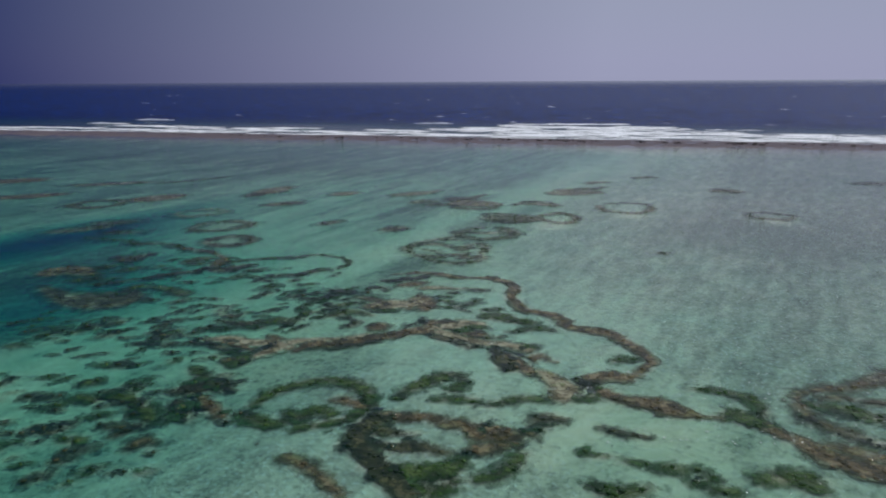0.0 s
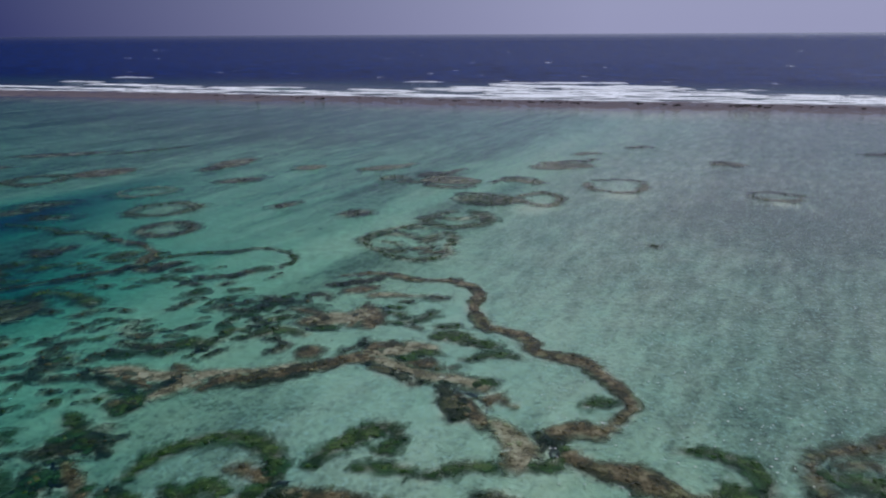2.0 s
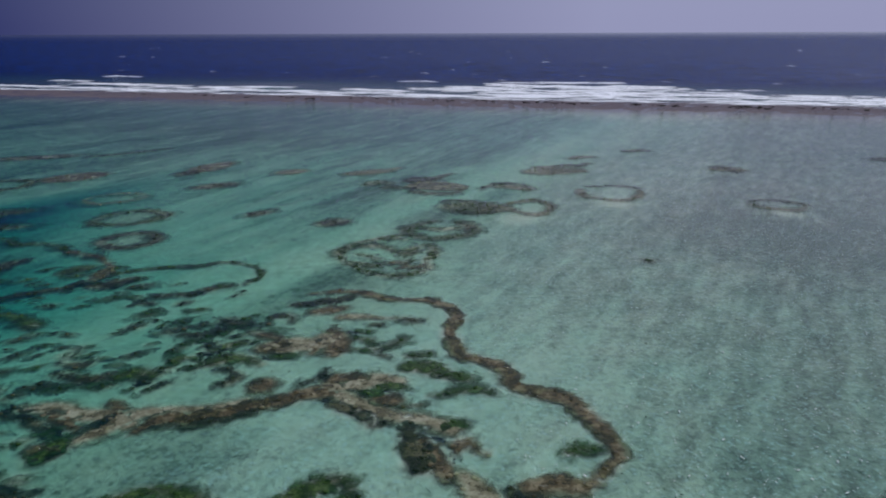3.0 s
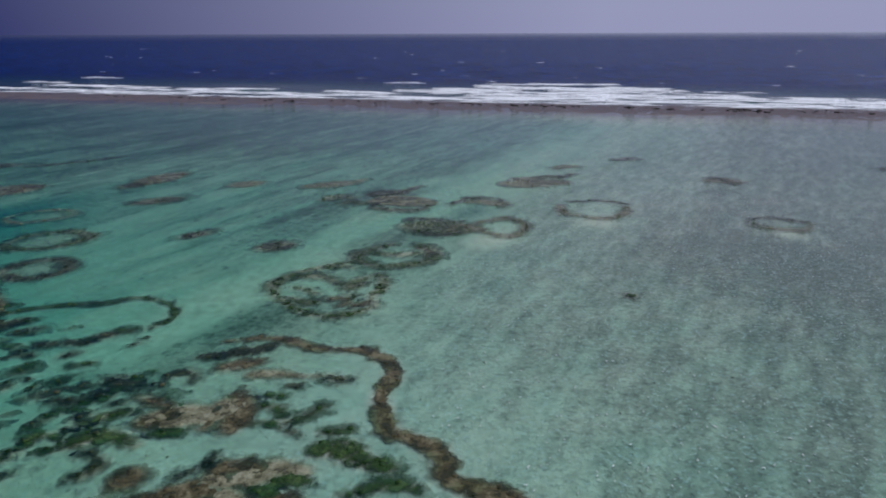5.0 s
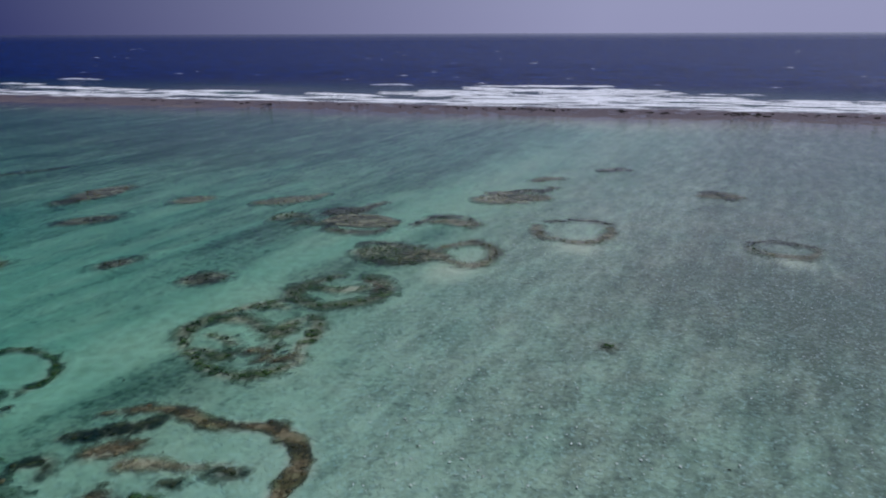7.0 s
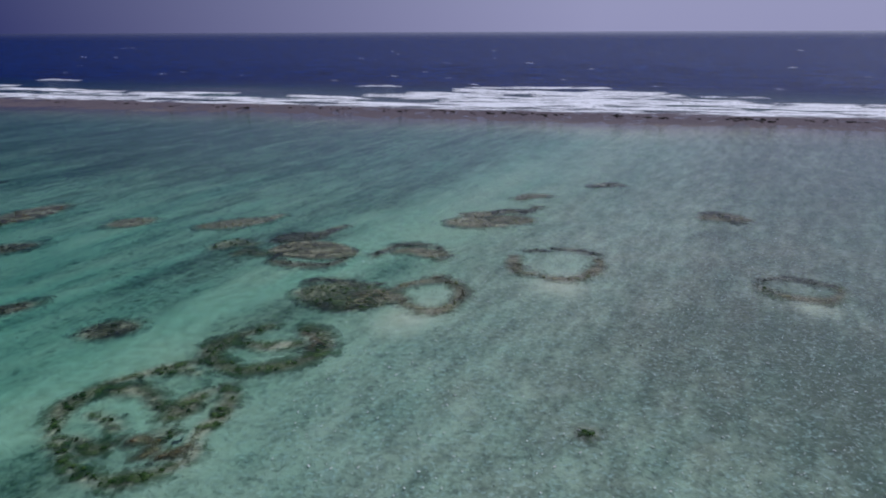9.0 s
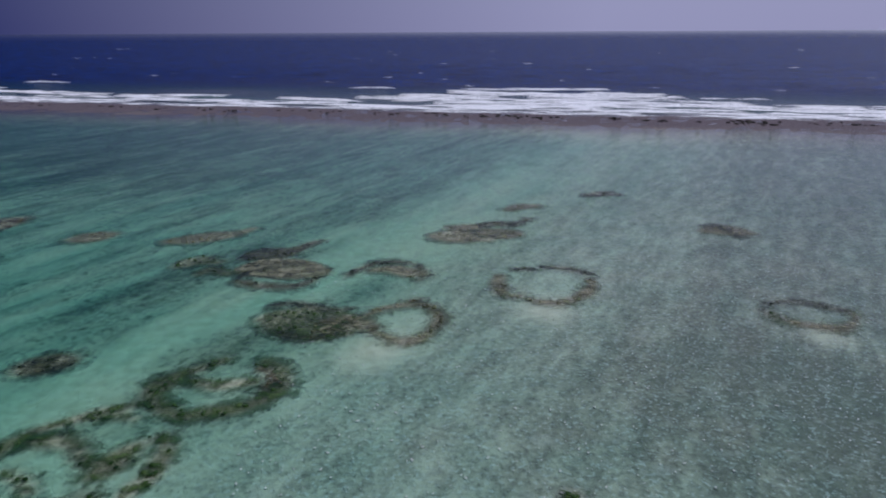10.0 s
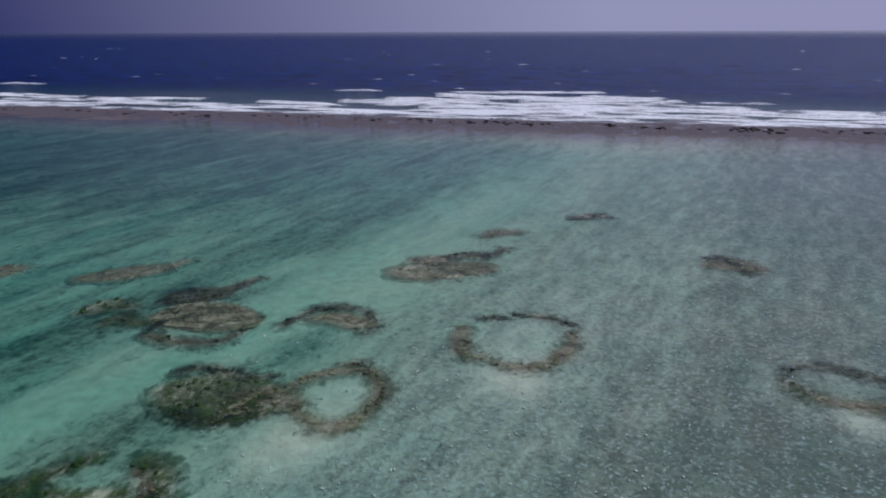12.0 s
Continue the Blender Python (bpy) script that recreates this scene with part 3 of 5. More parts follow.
patch("small dark coral fleck in a sand pool", [(0.5, 129.6, 0.3), (1.9, 129.7, 0.3)], DARK, heads=2)

# the bank of coral round the sand pools
ridge("broken brown coral mass on pale rubble", [(-17.5, 127.3, 0.5), (-15, 126.2, 0.8), (-12.7, 124.6, 0.6), (-12.5, 122.4, 1.6), (-14.3, 121.8, 1.3)], BROWN, broken=0.14, heads=3)
ridge("pale rubble apron of a brown mass", [(-13.9, 121.8, 1.7), (-11.8, 122.4, 2.6), (-9, 122.9, 2.3), (-6.7, 122.9, 2.3), (-5.2, 124.7, 2.4)], PALE, heads=7, broken=0.14)
patch("small olive coral clump on rubble", [(-10.7, 124.5, 0.5), (-9.3, 124.3, 0.4)], OLIVE, heads=2)
patch("brown and olive coral clump on rubble", [(-6.5, 123.2, 0.7), (-6.8, 121.7, 0.9), (-7.3, 120.1, 0.7)], BROWN, broken=0.1, heads=2)
ridge("upright brown coral mound on pale rubble", [(-5, 127.6, 1.1), (-4.1, 124.9, 1.5), (-3.8, 122.2, 1.9), (-3.9, 120.1, 1.3)], BROWN, heads=4)
patch("small dark olive coral fleck", [(-1.6, 127.4, 0.3), (0, 127.1, 0.4)], OLIVE, heads=2)
ridge("olive coral patch with sandy gaps", [(-1.5, 124.9, 0.5), (0.5, 124.3, 0.7), (1.5, 122.7, 0.3)], OLIVE, broken=0.15, heads=2)
ridge("olive coral strip curving over sand", [(-1.2, 121.2, 0.3), (1, 121.3, 0.4), (3.4, 121.9, 0.5), (4.8, 123.3, 0.7), (5.9, 124.7, 0.6)], OLIVE, broken=0.1, heads=2)
ridge("dark thin coral strip on sand", [(1.6, 120.4, 0.3), (2.9, 119.3, 0.3), (3.8, 118.7, 0.3)], DARK, heads=2)
patch("olive coral clump in a sandy pool", [(7, 119.2, 0.6), (8.2, 119.2, 0.7), (9.7, 119.6, 0.5)], OLIVE, heads=2)
ridge("olive ring-shaped coral clump", [(-25.6, 117.2, 0.4), (-25.8, 118.6, 0.8), (-24.3, 119.1, 0.6), (-22.6, 118.2, 0.3), (-21.9, 116.4, 0.3), (-23.7, 116.2, 0.4)], OLIVE, heads=2)
ridge("broad olive coral bank with brown spots", [(-20.7, 117.4, 1.2), (-19.3, 118.5, 1.5), (-17.3, 119, 1.1), (-14.3, 117.6, 0.7), (-13.2, 116.7, 0.3)], OLIVE, broken=0.12, heads=4)
ridge("dark coral clumps under an olive bank", [(-18, 115.8, 0.3), (-16, 114, 0.6), (-16.2, 112.6, 0.8), (-17.3, 111.4, 0.6)], DARK, broken=0.12, heads=2)
patch("olive coral clump on green sand", [(-11.7, 119.4, 0.8), (-10.1, 119.7, 0.6)], OLIVE, broken=0.1, heads=2)
patch("brown coral clump on pale rubble", [(-12.7, 110.2, 0.9), (-12, 111.1, 1.6), (-11.5, 112, 0.8)], BROWN, heads=2)
ridge("thin dark coral line on bright sand", [(-4, 115.1, 0.4), (-4.4, 113.4, 0.4), (-5.5, 112.4, 0.3), (-7, 111.5, 0.3)], DARK, heads=2)
patch("wide brown coral bank with pale rubble", [(-2.9, 112.4, 1.1), (-1, 113.1, 1.2), (1.3, 112.1, 0.8)], BROWN, broken=0.1, heads=2)
ridge("pale rubble round a brown bank", [(-3, 110.7, 1.5), (0.4, 111.1, 1.9), (3, 112.5, 1.6), (6, 111.9, 1)], PALE, heads=4, broken=0.14)
patch("olive and brown coral clump on rubble", [(2.9, 110.4, 0.9), (4.5, 110.8, 1.2), (6.3, 110.6, 0.7)], OLIVE, broken=0.1, heads=2)
ridge("olive coral strip beside a brown bank", [(0.2, 109.6, 0.4), (2, 109.1, 0.5), (3.9, 108.2, 0.5)], OLIVE, heads=2)
ridge("olive coral strip with pale spots", [(10, 108.2, 0.3), (12.2, 108.9, 0.6), (14.4, 109.5, 0.7), (16.4, 109.5, 0.6), (17.9, 108.8, 0.5)], OLIVE, heads=2)
patch("dark coral patch in green shallows", [(-13.4, 138.1, 0.6), (-11, 138.3, 0.8)], DARK, heads=2)
ridge("dark weedy coral patch in green shallows", [(-15.3, 132.7, 0.6), (-13.4, 133.6, 0.8), (-11.9, 131.4, 0.3)], DARK, broken=0.1, heads=2)
ridge("dark weedy coral clump on sand", [(-23.7, 132.3, 0.4), (-21.4, 130.7, 0.8), (-19.2, 130.7, 0.3)], DARK, heads=2)
patch("small dark coral clump on green sand", [(-27.5, 126.6, 0.5), (-25.2, 126.3, 0.8)], DARK, heads=2)
patch("faint weedy coral bank on green sand", [(-21.4, 121.6, 0.6), (-20, 122.7, 1), (-18, 123.9, 0.8)], OLIVE, broken=0.25, heads=2)

# the long low ridge and the knobs at its end
ridge("long low brown coral ridge along pale sand", [(-24.3, 100.6, 0.4), (-22.9, 102.7, 1.1), (-21.1, 103.8, 1.3), (-18.6, 103.7, 1.5), (-16.2, 104.1, 1.5), (-13.9, 105, 1.3), (-11.7, 106.4, 1.2), (-8.9, 107.2, 1.4), (-6.8, 108.5, 1.4), (-4.7, 109.2, 1.7), (-2.8, 109.7, 1.6)], BROWN, heads=30, solid=2.2, broken=0.03)
ridge("dark foot of a brown ridge", [(-21.7, 102.1, 0.3), (-17.9, 102.3, 0.5), (-14.6, 103.5, 0.6), (-11.4, 105.2, 0.5)], DARK, heads=2)
ridge("pale rubble crest behind a brown ridge", [(-30, 98.9, 0.8), (-28, 101.4, 1.5), (-25.6, 104.3, 1.5), (-22.4, 105.3, 1), (-17.3, 105.5, 0.9), (-13.3, 107.1, 0.9)], PALE, heads=5, broken=0.14)
patch("dark coral knob at a ridge end", [(-2.1, 106.3, 0.7), (-0.1, 105.1, 1), (1.8, 103.7, 0.6)], DARK, heads=2)
ridge("dark round coral knobs on sand", [(2, 103.1, 0.5), (3.4, 101.9, 1), (4.9, 102.5, 0.5)], DARK, heads=2)
ridge("pale rubble bank between coral ridges", [(-1.5, 108.4, 1.3), (1.7, 105.9, 1.3), (5.4, 103.6, 1.3), (9.7, 102.4, 1.2), (12.5, 100.5, 1.2)], PALE, heads=5, broken=0.14)
patch("dark brown coral clump in rubble", [(3.4, 107.7, 1.2), (5.3, 107.2, 1.3)], BROWN, heads=2)
ridge("brown and olive coral bank on bright sand", [(7.1, 115.8, 1.4), (9.5, 115.7, 1.8), (11.7, 113.9, 1.4), (14.5, 112.5, 1.1)], OLIVE, heads=12)
ridge("small dark strip of coral", [(6.7, 105.5, 0.4), (8.9, 106.1, 0.4)], DARK, heads=2)
ridge("large dark knob of coral beside a pool", [(7.2, 101.4, 0.4), (7.7, 99, 1.1), (8.2, 96.5, 1.4), (8.4, 96.9, 1.9), (9.1, 93.9, 1.5)], DARK, heads=16, solid=2.2, broken=0.03)
ridge("brown coral slope below a dark knob", [(9.2, 98.3, 0.8), (10.7, 95.2, 1), (11.6, 92.7, 1.1), (12.9, 91.8, 0.7)], BROWN, broken=0.1, heads=2)
patch("olive coral patch beside a dark knob", [(10.9, 101.1, 0.8), (12.5, 101.8, 1), (13.7, 101.8, 0.7)], OLIVE, broken=0.1, heads=2)
ridge("brown coral patch on pale rubble", [(12.8, 96.3, 0.4), (13.7, 98.2, 1.1), (14.9, 96.8, 0.6), (16.3, 95.8, 0.5)], BROWN, broken=0.1, heads=2)
ridge("pale brown rubble bank with coral", [(13.6, 91.8, 1), (14.7, 89.7, 1.5), (15.7, 86.9, 2), (15, 84.2, 1.5)], PALE, heads=16, broken=0.14)
ridge("dark coral clump beside pale rubble", [(18.3, 89.8, 0.4), (18.5, 88.3, 0.7), (18.1, 86.6, 0.5)], DARK, heads=2)
ridge("olive and brown coral over rubble", [(19.9, 87.9, 0.7), (20.6, 86.3, 0.7), (19, 84.3, 0.8), (17.1, 83.9, 0.7)], OLIVE, broken=0.2, heads=2)
ridge("olive coral patch in a bright pool", [(25.1, 96, 0.5), (26.5, 96.4, 0.8), (28.2, 96.5, 0.5)], OLIVE, heads=2)
ridge("olive coral strip below the rubble bank", [(5, 82.2, 0.4), (7.4, 83.3, 0.7), (9.8, 84.1, 0.9), (12.1, 83.7, 0.7)], OLIVE, broken=0.1, heads=2)
patch("dark weedy clumps in green water", [(-41.8, 117.8, 0.6), (-38.2, 117.2, 1)], DARK, heads=2)
ridge("dark olive coral bank in green water", [(-40.9, 114.8, 0.5), (-37.8, 113.7, 0.9), (-35.1, 113.1, 1.3), (-33, 114.4, 0.7)], DARK, broken=0.1, heads=3)
ridge("olive coral bank on green sand", [(-32.1, 113.2, 0.7), (-30.4, 114.9, 1.2), (-28.1, 114.1, 1.3), (-27.3, 115.1, 0.6)], OLIVE, broken=0.1, heads=3)
ridge("pale rubble bank with brown coral", [(-40.1, 106, 1), (-36.5, 105.9, 1.6), (-32.5, 104.4, 1.6), (-29.2, 104.3, 1.6), (-25.6, 102.2, 1.3)], PALE, heads=5, broken=0.14)
ridge("brown coral patch in a rubble bank", [(-36.1, 104.5, 0.8), (-33.2, 102.8, 0.9), (-31.2, 101.4, 0.5)], BROWN, broken=0.1, heads=2)
ridge("dark coral patch beside a rubble bank", [(-39.1, 104.3, 0.5), (-37, 102.9, 0.7), (-34.7, 101.5, 0.4)], DARK, broken=0.1, heads=2)
ridge("upright brown coral clump", [(-29.5, 107.2, 0.7), (-27.9, 105, 1), (-27.7, 103.2, 0.8)], BROWN, heads=2)
patch("dark olive coral clump on sand", [(-34.5, 97.8, 0.6), (-33, 97, 1.3), (-31.7, 96.8, 1.3)], DARK, heads=2)
ridge("curved dark coral strip on green sand", [(-48, 115.6, 0.6), (-49.9, 113.9, 0.6), (-48, 111, 0.3), (-45.2, 108.7, 0.5), (-42.6, 107.5, 0.3)], DARK, heads=2)
patch("dark coral strip on green sand", [(-49.1, 108.1, 0.5), (-46.9, 108.2, 0.6)], DARK, heads=2)
patch("small dark coral strip on green sand", [(-43.1, 110.8, 0.4), (-40.8, 111.3, 0.4)], DARK, heads=2)

# the rings in the foreground
ridge("olive and brown rim of a ring reef", [(-26.2, 82.7, 0.5), (-24.6, 86.1, 0.9), (-22, 88.4, 0.9), (-19.1, 90, 0.9), (-15.8, 89.9, 1), (-13.1, 88.3, 1.2), (-11.2, 85.8, 0.9), (-11, 83.3, 0.7)], OLIVE, heads=24)
ridge("dark olive clump on a ring reef", [(-26.8, 80.1, 0.6), (-24.7, 79, 1.1), (-22.7, 77.6, 0.9), (-21.2, 78.5, 0.6)], OLIVE, heads=2)
ridge("olive lower rim of a ring reef", [(-19, 76.8, 0.7), (-16.9, 77.5, 0.7), (-14.3, 78.5, 0.8), (-12.1, 80, 0.9), (-10.6, 81.8, 0.6)], OLIVE, broken=0.1, heads=2)
ridge("olive coral clumps inside a ring", [(-21.3, 80.7, 0.6), (-19.3, 79.5, 0.9), (-17.5, 81.6, 0.8), (-15.6, 80.2, 0.9)], OLIVE, broken=0.2, heads=2)
patch("brown coral inside a ring rim", [(-15.7, 84.4, 0.6), (-13.6, 83.7, 1), (-11.8, 82.4, 1.2)], BROWN, broken=0.1, heads=2)
ridge("curved olive coral crescent on sand", [(-7.2, 84.2, 0.3), (-6.2, 86.4, 0.7), (-4.1, 88.6, 1.2), (-1.7, 90.6, 1.3), (0.7, 91.6, 0.9), (2, 89.6, 0.6), (0.4, 86.8, 0.7)], OLIVE, broken=0.1, heads=16)
ridge("small olive coral flecks on sand", [(-1.8, 83.8, 0.5), (1.3, 84.1, 0.5), (3.3, 83.4, 0.6)], OLIVE, broken=0.2, heads=2)
ridge("massive dark coral bank with weedy edge", [(-7.9, 79.6, 0.7), (-9.6, 78.8, 1.6), (-11, 76.7, 1.6), (-11.4, 74, 1.2), (-10.3, 71.1, 1.3), (-8.5, 68.2, 1.5), (-6.8, 65.7, 1.4), (-5.3, 63.2, 1.1)], DARK, heads=40, solid=2.4, broken=0.03)
ridge("brown coral arm of a dark bank", [(-7.9, 79.7, 1), (-5.7, 79, 1), (-3.2, 79.2, 1), (-0.7, 77.7, 1.2), (1.4, 77.1, 1.1), (3.4, 75.3, 1.8), (5.4, 74.6, 1.8), (7, 73.9, 1.1)], BROWN, heads=26)
patch("dark coral tip of a brown arm", [(7.8, 74.3, 0.7), (9.5, 74.9, 0.7)], DARK, heads=2)
ridge("dark coral tongue in a bright pool", [(-8.9, 75.9, 1), (-6.2, 75.3, 0.7), (-4, 75, 0.3)], DARK, heads=2)
ridge("long dark coral tongue in a bright pool", [(-8.4, 72.8, 0.9), (-6.4, 72, 1.1), (-4.1, 72.2, 1), (-2.1, 71.3, 0.7), (-0.5, 70.8, 0.3)], DARK, heads=2)
patch("brown coral clump at a pool end", [(3.1, 71.2, 1), (5.2, 72.1, 0.9), (6.8, 72.6, 0.5)], BROWN, heads=2)
ridge("dark olive coral over sand", [(8, 70.5, 0.6), (6.4, 67.9, 0.9), (4.6, 66.1, 0.7), (2.5, 65.5, 0.6)], OLIVE, broken=0.15, heads=2)
ridge("broken olive coral bank in the shallows", [(-6.5, 67.4, 1.2), (-4, 66.9, 1.4), (-1.5, 67, 1.6), (0.6, 68.6, 1)], OLIVE, broken=0.16, heads=20)
ridge("olive coral fringe of a dark bank", [(-4.2, 63.9, 0.9), (-1.8, 63.5, 1), (0, 65.5, 0.7)], OLIVE, broken=0.2, heads=2)
ridge("narrow brown coral strip on sand", [(-19, 70.3, 0.5), (-17, 68.6, 0.7), (-15.1, 66.9, 0.5), (-13.8, 65.3, 0.6), (-12.1, 63, 0.7)], BROWN, heads=2)
ridge("dark weedy coral patch in the shallows", [(-38, 87.2, 1.1), (-35.6, 87.8, 1.7), (-33.2, 88.8, 1.4), (-30.5, 87.4, 0.5)], DARK, broken=0.1, heads=3)
ridge("upright weedy coral clump", [(-37.9, 94.4, 0.9), (-35.5, 91.4, 0.9), (-33.1, 88.5, 0.9)], OLIVE, broken=0.1, heads=2)
ridge("dark weedy clump beside a patch", [(-36.7, 83.8, 0.7), (-34.6, 81.4, 1), (-33.5, 79.2, 0.5)], DARK, heads=2)
ridge("brown weedy coral clump", [(-33.7, 85.2, 0.7), (-31.7, 82.5, 1.1), (-29.4, 79.7, 0.8)], BROWN, heads=2)
patch("small olive clump above a pool", [(-32.5, 95.9, 0.8), (-31.8, 98.2, 1.3)], OLIVE, heads=2)
patch("olive clump in green shallows", [(-50.6, 85.7, 0.8), (-48, 84.7, 1)], OLIVE, heads=2)
ridge("olive and brown weedy bank in shallows", [(-45.7, 85.5, 0.9), (-43.3, 85.1, 1.1), (-40.4, 82.3, 1.1), (-38.4, 79.3, 0.9)], OLIVE, broken=0.15, heads=3)
ridge("faint dark weed strip on sand", [(-42.1, 77.2, 0.6), (-39.1, 77.6, 0.6)], DARK, heads=2)
patch("small dark clump on green sand", [(-40.9, 75.5, 0.6), (-40.2, 76.2, 0.7)], DARK, heads=2)
patch("dark coral clump alone on green sand", [(-37.9, 72.5, 0.6), (-37.1, 73.8, 1.1), (-35.5, 73.4, 0.4)], DARK, heads=2)
patch("pale olive clump in shallows", [(-46.8, 74.9, 0.7), (-44.6, 74.2, 0.8)], OLIVE, broken=0.2, heads=2)
ridge("dark curved clump in shallows", [(-51.8, 78.1, 0.3), (-49.2, 76.3, 0.6), (-47.9, 77.3, 0.5)], DARK, heads=2)
patch("small weedy clump in shallows", [(-52, 89.9, 0.8), (-50.6, 90.4, 1)], OLIVE, heads=2)
ridge("brown coral ridge tapering to a tail", [(21.3, 85.2, 1.4), (23.2, 83.3, 1.3), (24.9, 82.6, 1.7), (26.9, 82, 1.8), (28.6, 80.4, 1.9), (30.1, 79.5, 1.4), (32, 78.7, 0.5), (33.9, 78.2, 0.3)], BROWN, heads=20, solid=2.2, broken=0.03)
ridge("hooked olive coral ridge on bright sand", [(33.2, 86.6, 0.4), (36, 86, 0.7), (38.2, 84.8, 0.9), (39.8, 83.3, 1), (40.4, 81.4, 0.9), (39.7, 78.8, 0.6), (37.9, 76.4, 0.5)], OLIVE, heads=16)
ridge("olive and brown coral beside a hook", [(33.6, 78.2, 0.5), (36.2, 79.2, 1.2), (37.3, 77.7, 1.6), (38.5, 76.3, 1.2)], OLIVE, heads=3)
ridge("brown coral ridge beside a ring reef", [(38.5, 76.4, 0.8), (39.6, 74.5, 1), (40.8, 72.8, 1.3), (41.7, 70.7, 1.4), (42.7, 69, 1.7), (43.9, 67.8, 1.8), (45.6, 66.5, 1.9), (47.7, 65, 1.8)], BROWN, heads=26, solid=2.0, broken=0.03)
ridge("brown upper rim of a large ring", [(47, 84.6, 0.4), (49.6, 85.3, 0.6), (52.8, 86.1, 1), (55.7, 86.4, 1), (59.5, 88.1, 1.3), (63.7, 89.5, 2.2), (67.6, 88.6, 2.7), (69.2, 85.4, 2)], BROWN, heads=20, solid=1.0, broken=0.2)
ridge("brown shoulder of a large ring", [(46.5, 83.7, 0.5), (45.7, 81, 0.8), (45.2, 78.3, 0.7)], BROWN, heads=2, solid=1.0, broken=0.2)
ridge("dark olive band inside a large ring", [(44.8, 77.7, 0.9), (46.5, 75.7, 1.1), (48, 73.6, 1.4), (49.6, 72, 1.2), (52.4, 71, 1)], DARK, heads=14, solid=1.0, broken=0.2)
ridge("olive band inside a large ring", [(47, 81.9, 0.7), (49, 80.8, 0.9), (51, 79.8, 1.4), (53, 78.3, 1.5), (56.2, 76.7, 1.2)], OLIVE, heads=12, solid=1.0, broken=0.2)
ridge("thin brown band inside a large ring", [(49.8, 83.4, 0.5), (53, 83, 0.5), (55.4, 82, 0.7), (59.4, 81.3, 1)], BROWN, heads=2, solid=1.0, broken=0.2)
ridge("brown knot at the foot of a ring", [(41.4, 70.2, 0.6), (44.5, 71.1, 0.9), (46.4, 69.9, 1.4), (48.2, 68.7, 1.1)], BROWN, heads=3, solid=1.0, broken=0.2)
ridge("olive coral patch on sand", [(14.7, 63.9, 0.7), (16.7, 62.7, 1), (19.2, 63.2, 0.8), (20.9, 63.8, 0.3)], OLIVE, heads=10)
ridge("thin weedy coral strip", [(14.8, 70.3, 0.3), (17.2, 69.7, 0.4), (19.5, 68.8, 0.3), (21.3, 68, 0.3)], OLIVE, heads=2)
patch("small olive coral clump", [(23.5, 67.3, 0.7), (25.1, 66.8, 0.7)], OLIVE, heads=2)
ridge("small weedy coral strip on sand", [(26.6, 66.9, 0.3), (27.5, 65.2, 0.3)], OLIVE, heads=2)
ridge("thin olive line on sand", [(25.3, 64.5, 0.3), (28.4, 64.8, 0.3)], OLIVE, heads=2)
patch("olive weedy clump at the shallows", [(27, 63.2, 0.5), (29, 62.7, 0.6)], OLIVE, heads=2)
patch("wide olive coral patch on sand", [(33, 64.8, 0.9), (35.6, 65.1, 1.5), (37.5, 64.4, 1.7), (38.2, 63.1, 0.9)], OLIVE, heads=14)
ridge("faint dark weedy fleck on sand", [(18.6, 76, 0.4), (20.8, 74.7, 0.5)], DARK, broken=0.15, heads=2)
patch("small dark weedy fleck on sand", [(22, 74.2, 0.5), (23.4, 73.6, 0.4)], DARK, heads=2)
patch("dark round coral patch on bright sand", [(10.3, 77.9, 0.6), (12.2, 78.6, 1.3), (13.9, 78.2, 0.7)], DARK, heads=2)

# the far tangle in deeper water
ridge("thin dark coral ridge hooked round a pool", [(-50.4, 153.1, 0.7), (-46.9, 155.3, 0.5), (-43.8, 156.2, 0.5), (-40.2, 157.2, 0.5), (-35.2, 157.7, 0.5), (-32.4, 159.8, 0.5), (-28.8, 159.3, 0.6), (-25.4, 157.5, 0.4), (-23.1, 154.7, 0.4), (-22.4, 152.3, 0.4), (-22.6, 150.1, 0.4), (-24, 148, 0.4)], OLIVE, heads=22, solid=2.4, broken=0.03)
ridge("brown coral knot where ridges meet", [(-60.2, 165, 0.6), (-56.1, 161.5, 0.8), (-52.7, 157.2, 1), (-52.8, 153.5, 2), (-53, 150.3, 1)], BROWN, heads=14)
ridge("dark coral below a brown knot", [(-51.6, 147.2, 1.3), (-49, 147.7, 2), (-47.3, 149.5, 1.9), (-45.3, 151.3, 1)], DARK, heads=5)
ridge("long dark coral ridge in blue water", [(-54.4, 149.7, 0.5), (-55.6, 146.7, 1), (-59.4, 144.7, 1.1), (-62.5, 142.8, 1), (-65.5, 141, 0.8), (-68.4, 139.2, 0.8), (-72.7, 136.7, 1)], DARK, heads=24, solid=2.2, broken=0.03)
patch("olive coral patch beside a knot", [(-60.4, 154.3, 1.4), (-59, 156, 1.9), (-57.1, 157, 1.5)], OLIVE, heads=3)
ridge("brown and olive ridge round a sandy pool", [(-96.8, 179.5, 0.9), (-90.7, 177.9, 0.9), (-84.4, 176, 0.9), (-79.6, 172, 1.1), (-76.9, 172.7, 1.1), (-72.2, 172.2, 0.6), (-68.3, 169.2, 0.7), (-65.2, 165.9, 0.5)], OLIVE, heads=20)
ridge("dark coral patch in a sandy pool", [(-79.3, 160, 0.6), (-75.7, 156.8, 2.4), (-73.8, 159.9, 2), (-72.1, 161.6, 1.2)], DARK, broken=0.1, heads=6)
ridge("brown coral fleck beside a sandy pool", [(-65.4, 167.1, 1), (-61.3, 164.7, 0.8), (-58.3, 163.8, 1)], BROWN, heads=2)
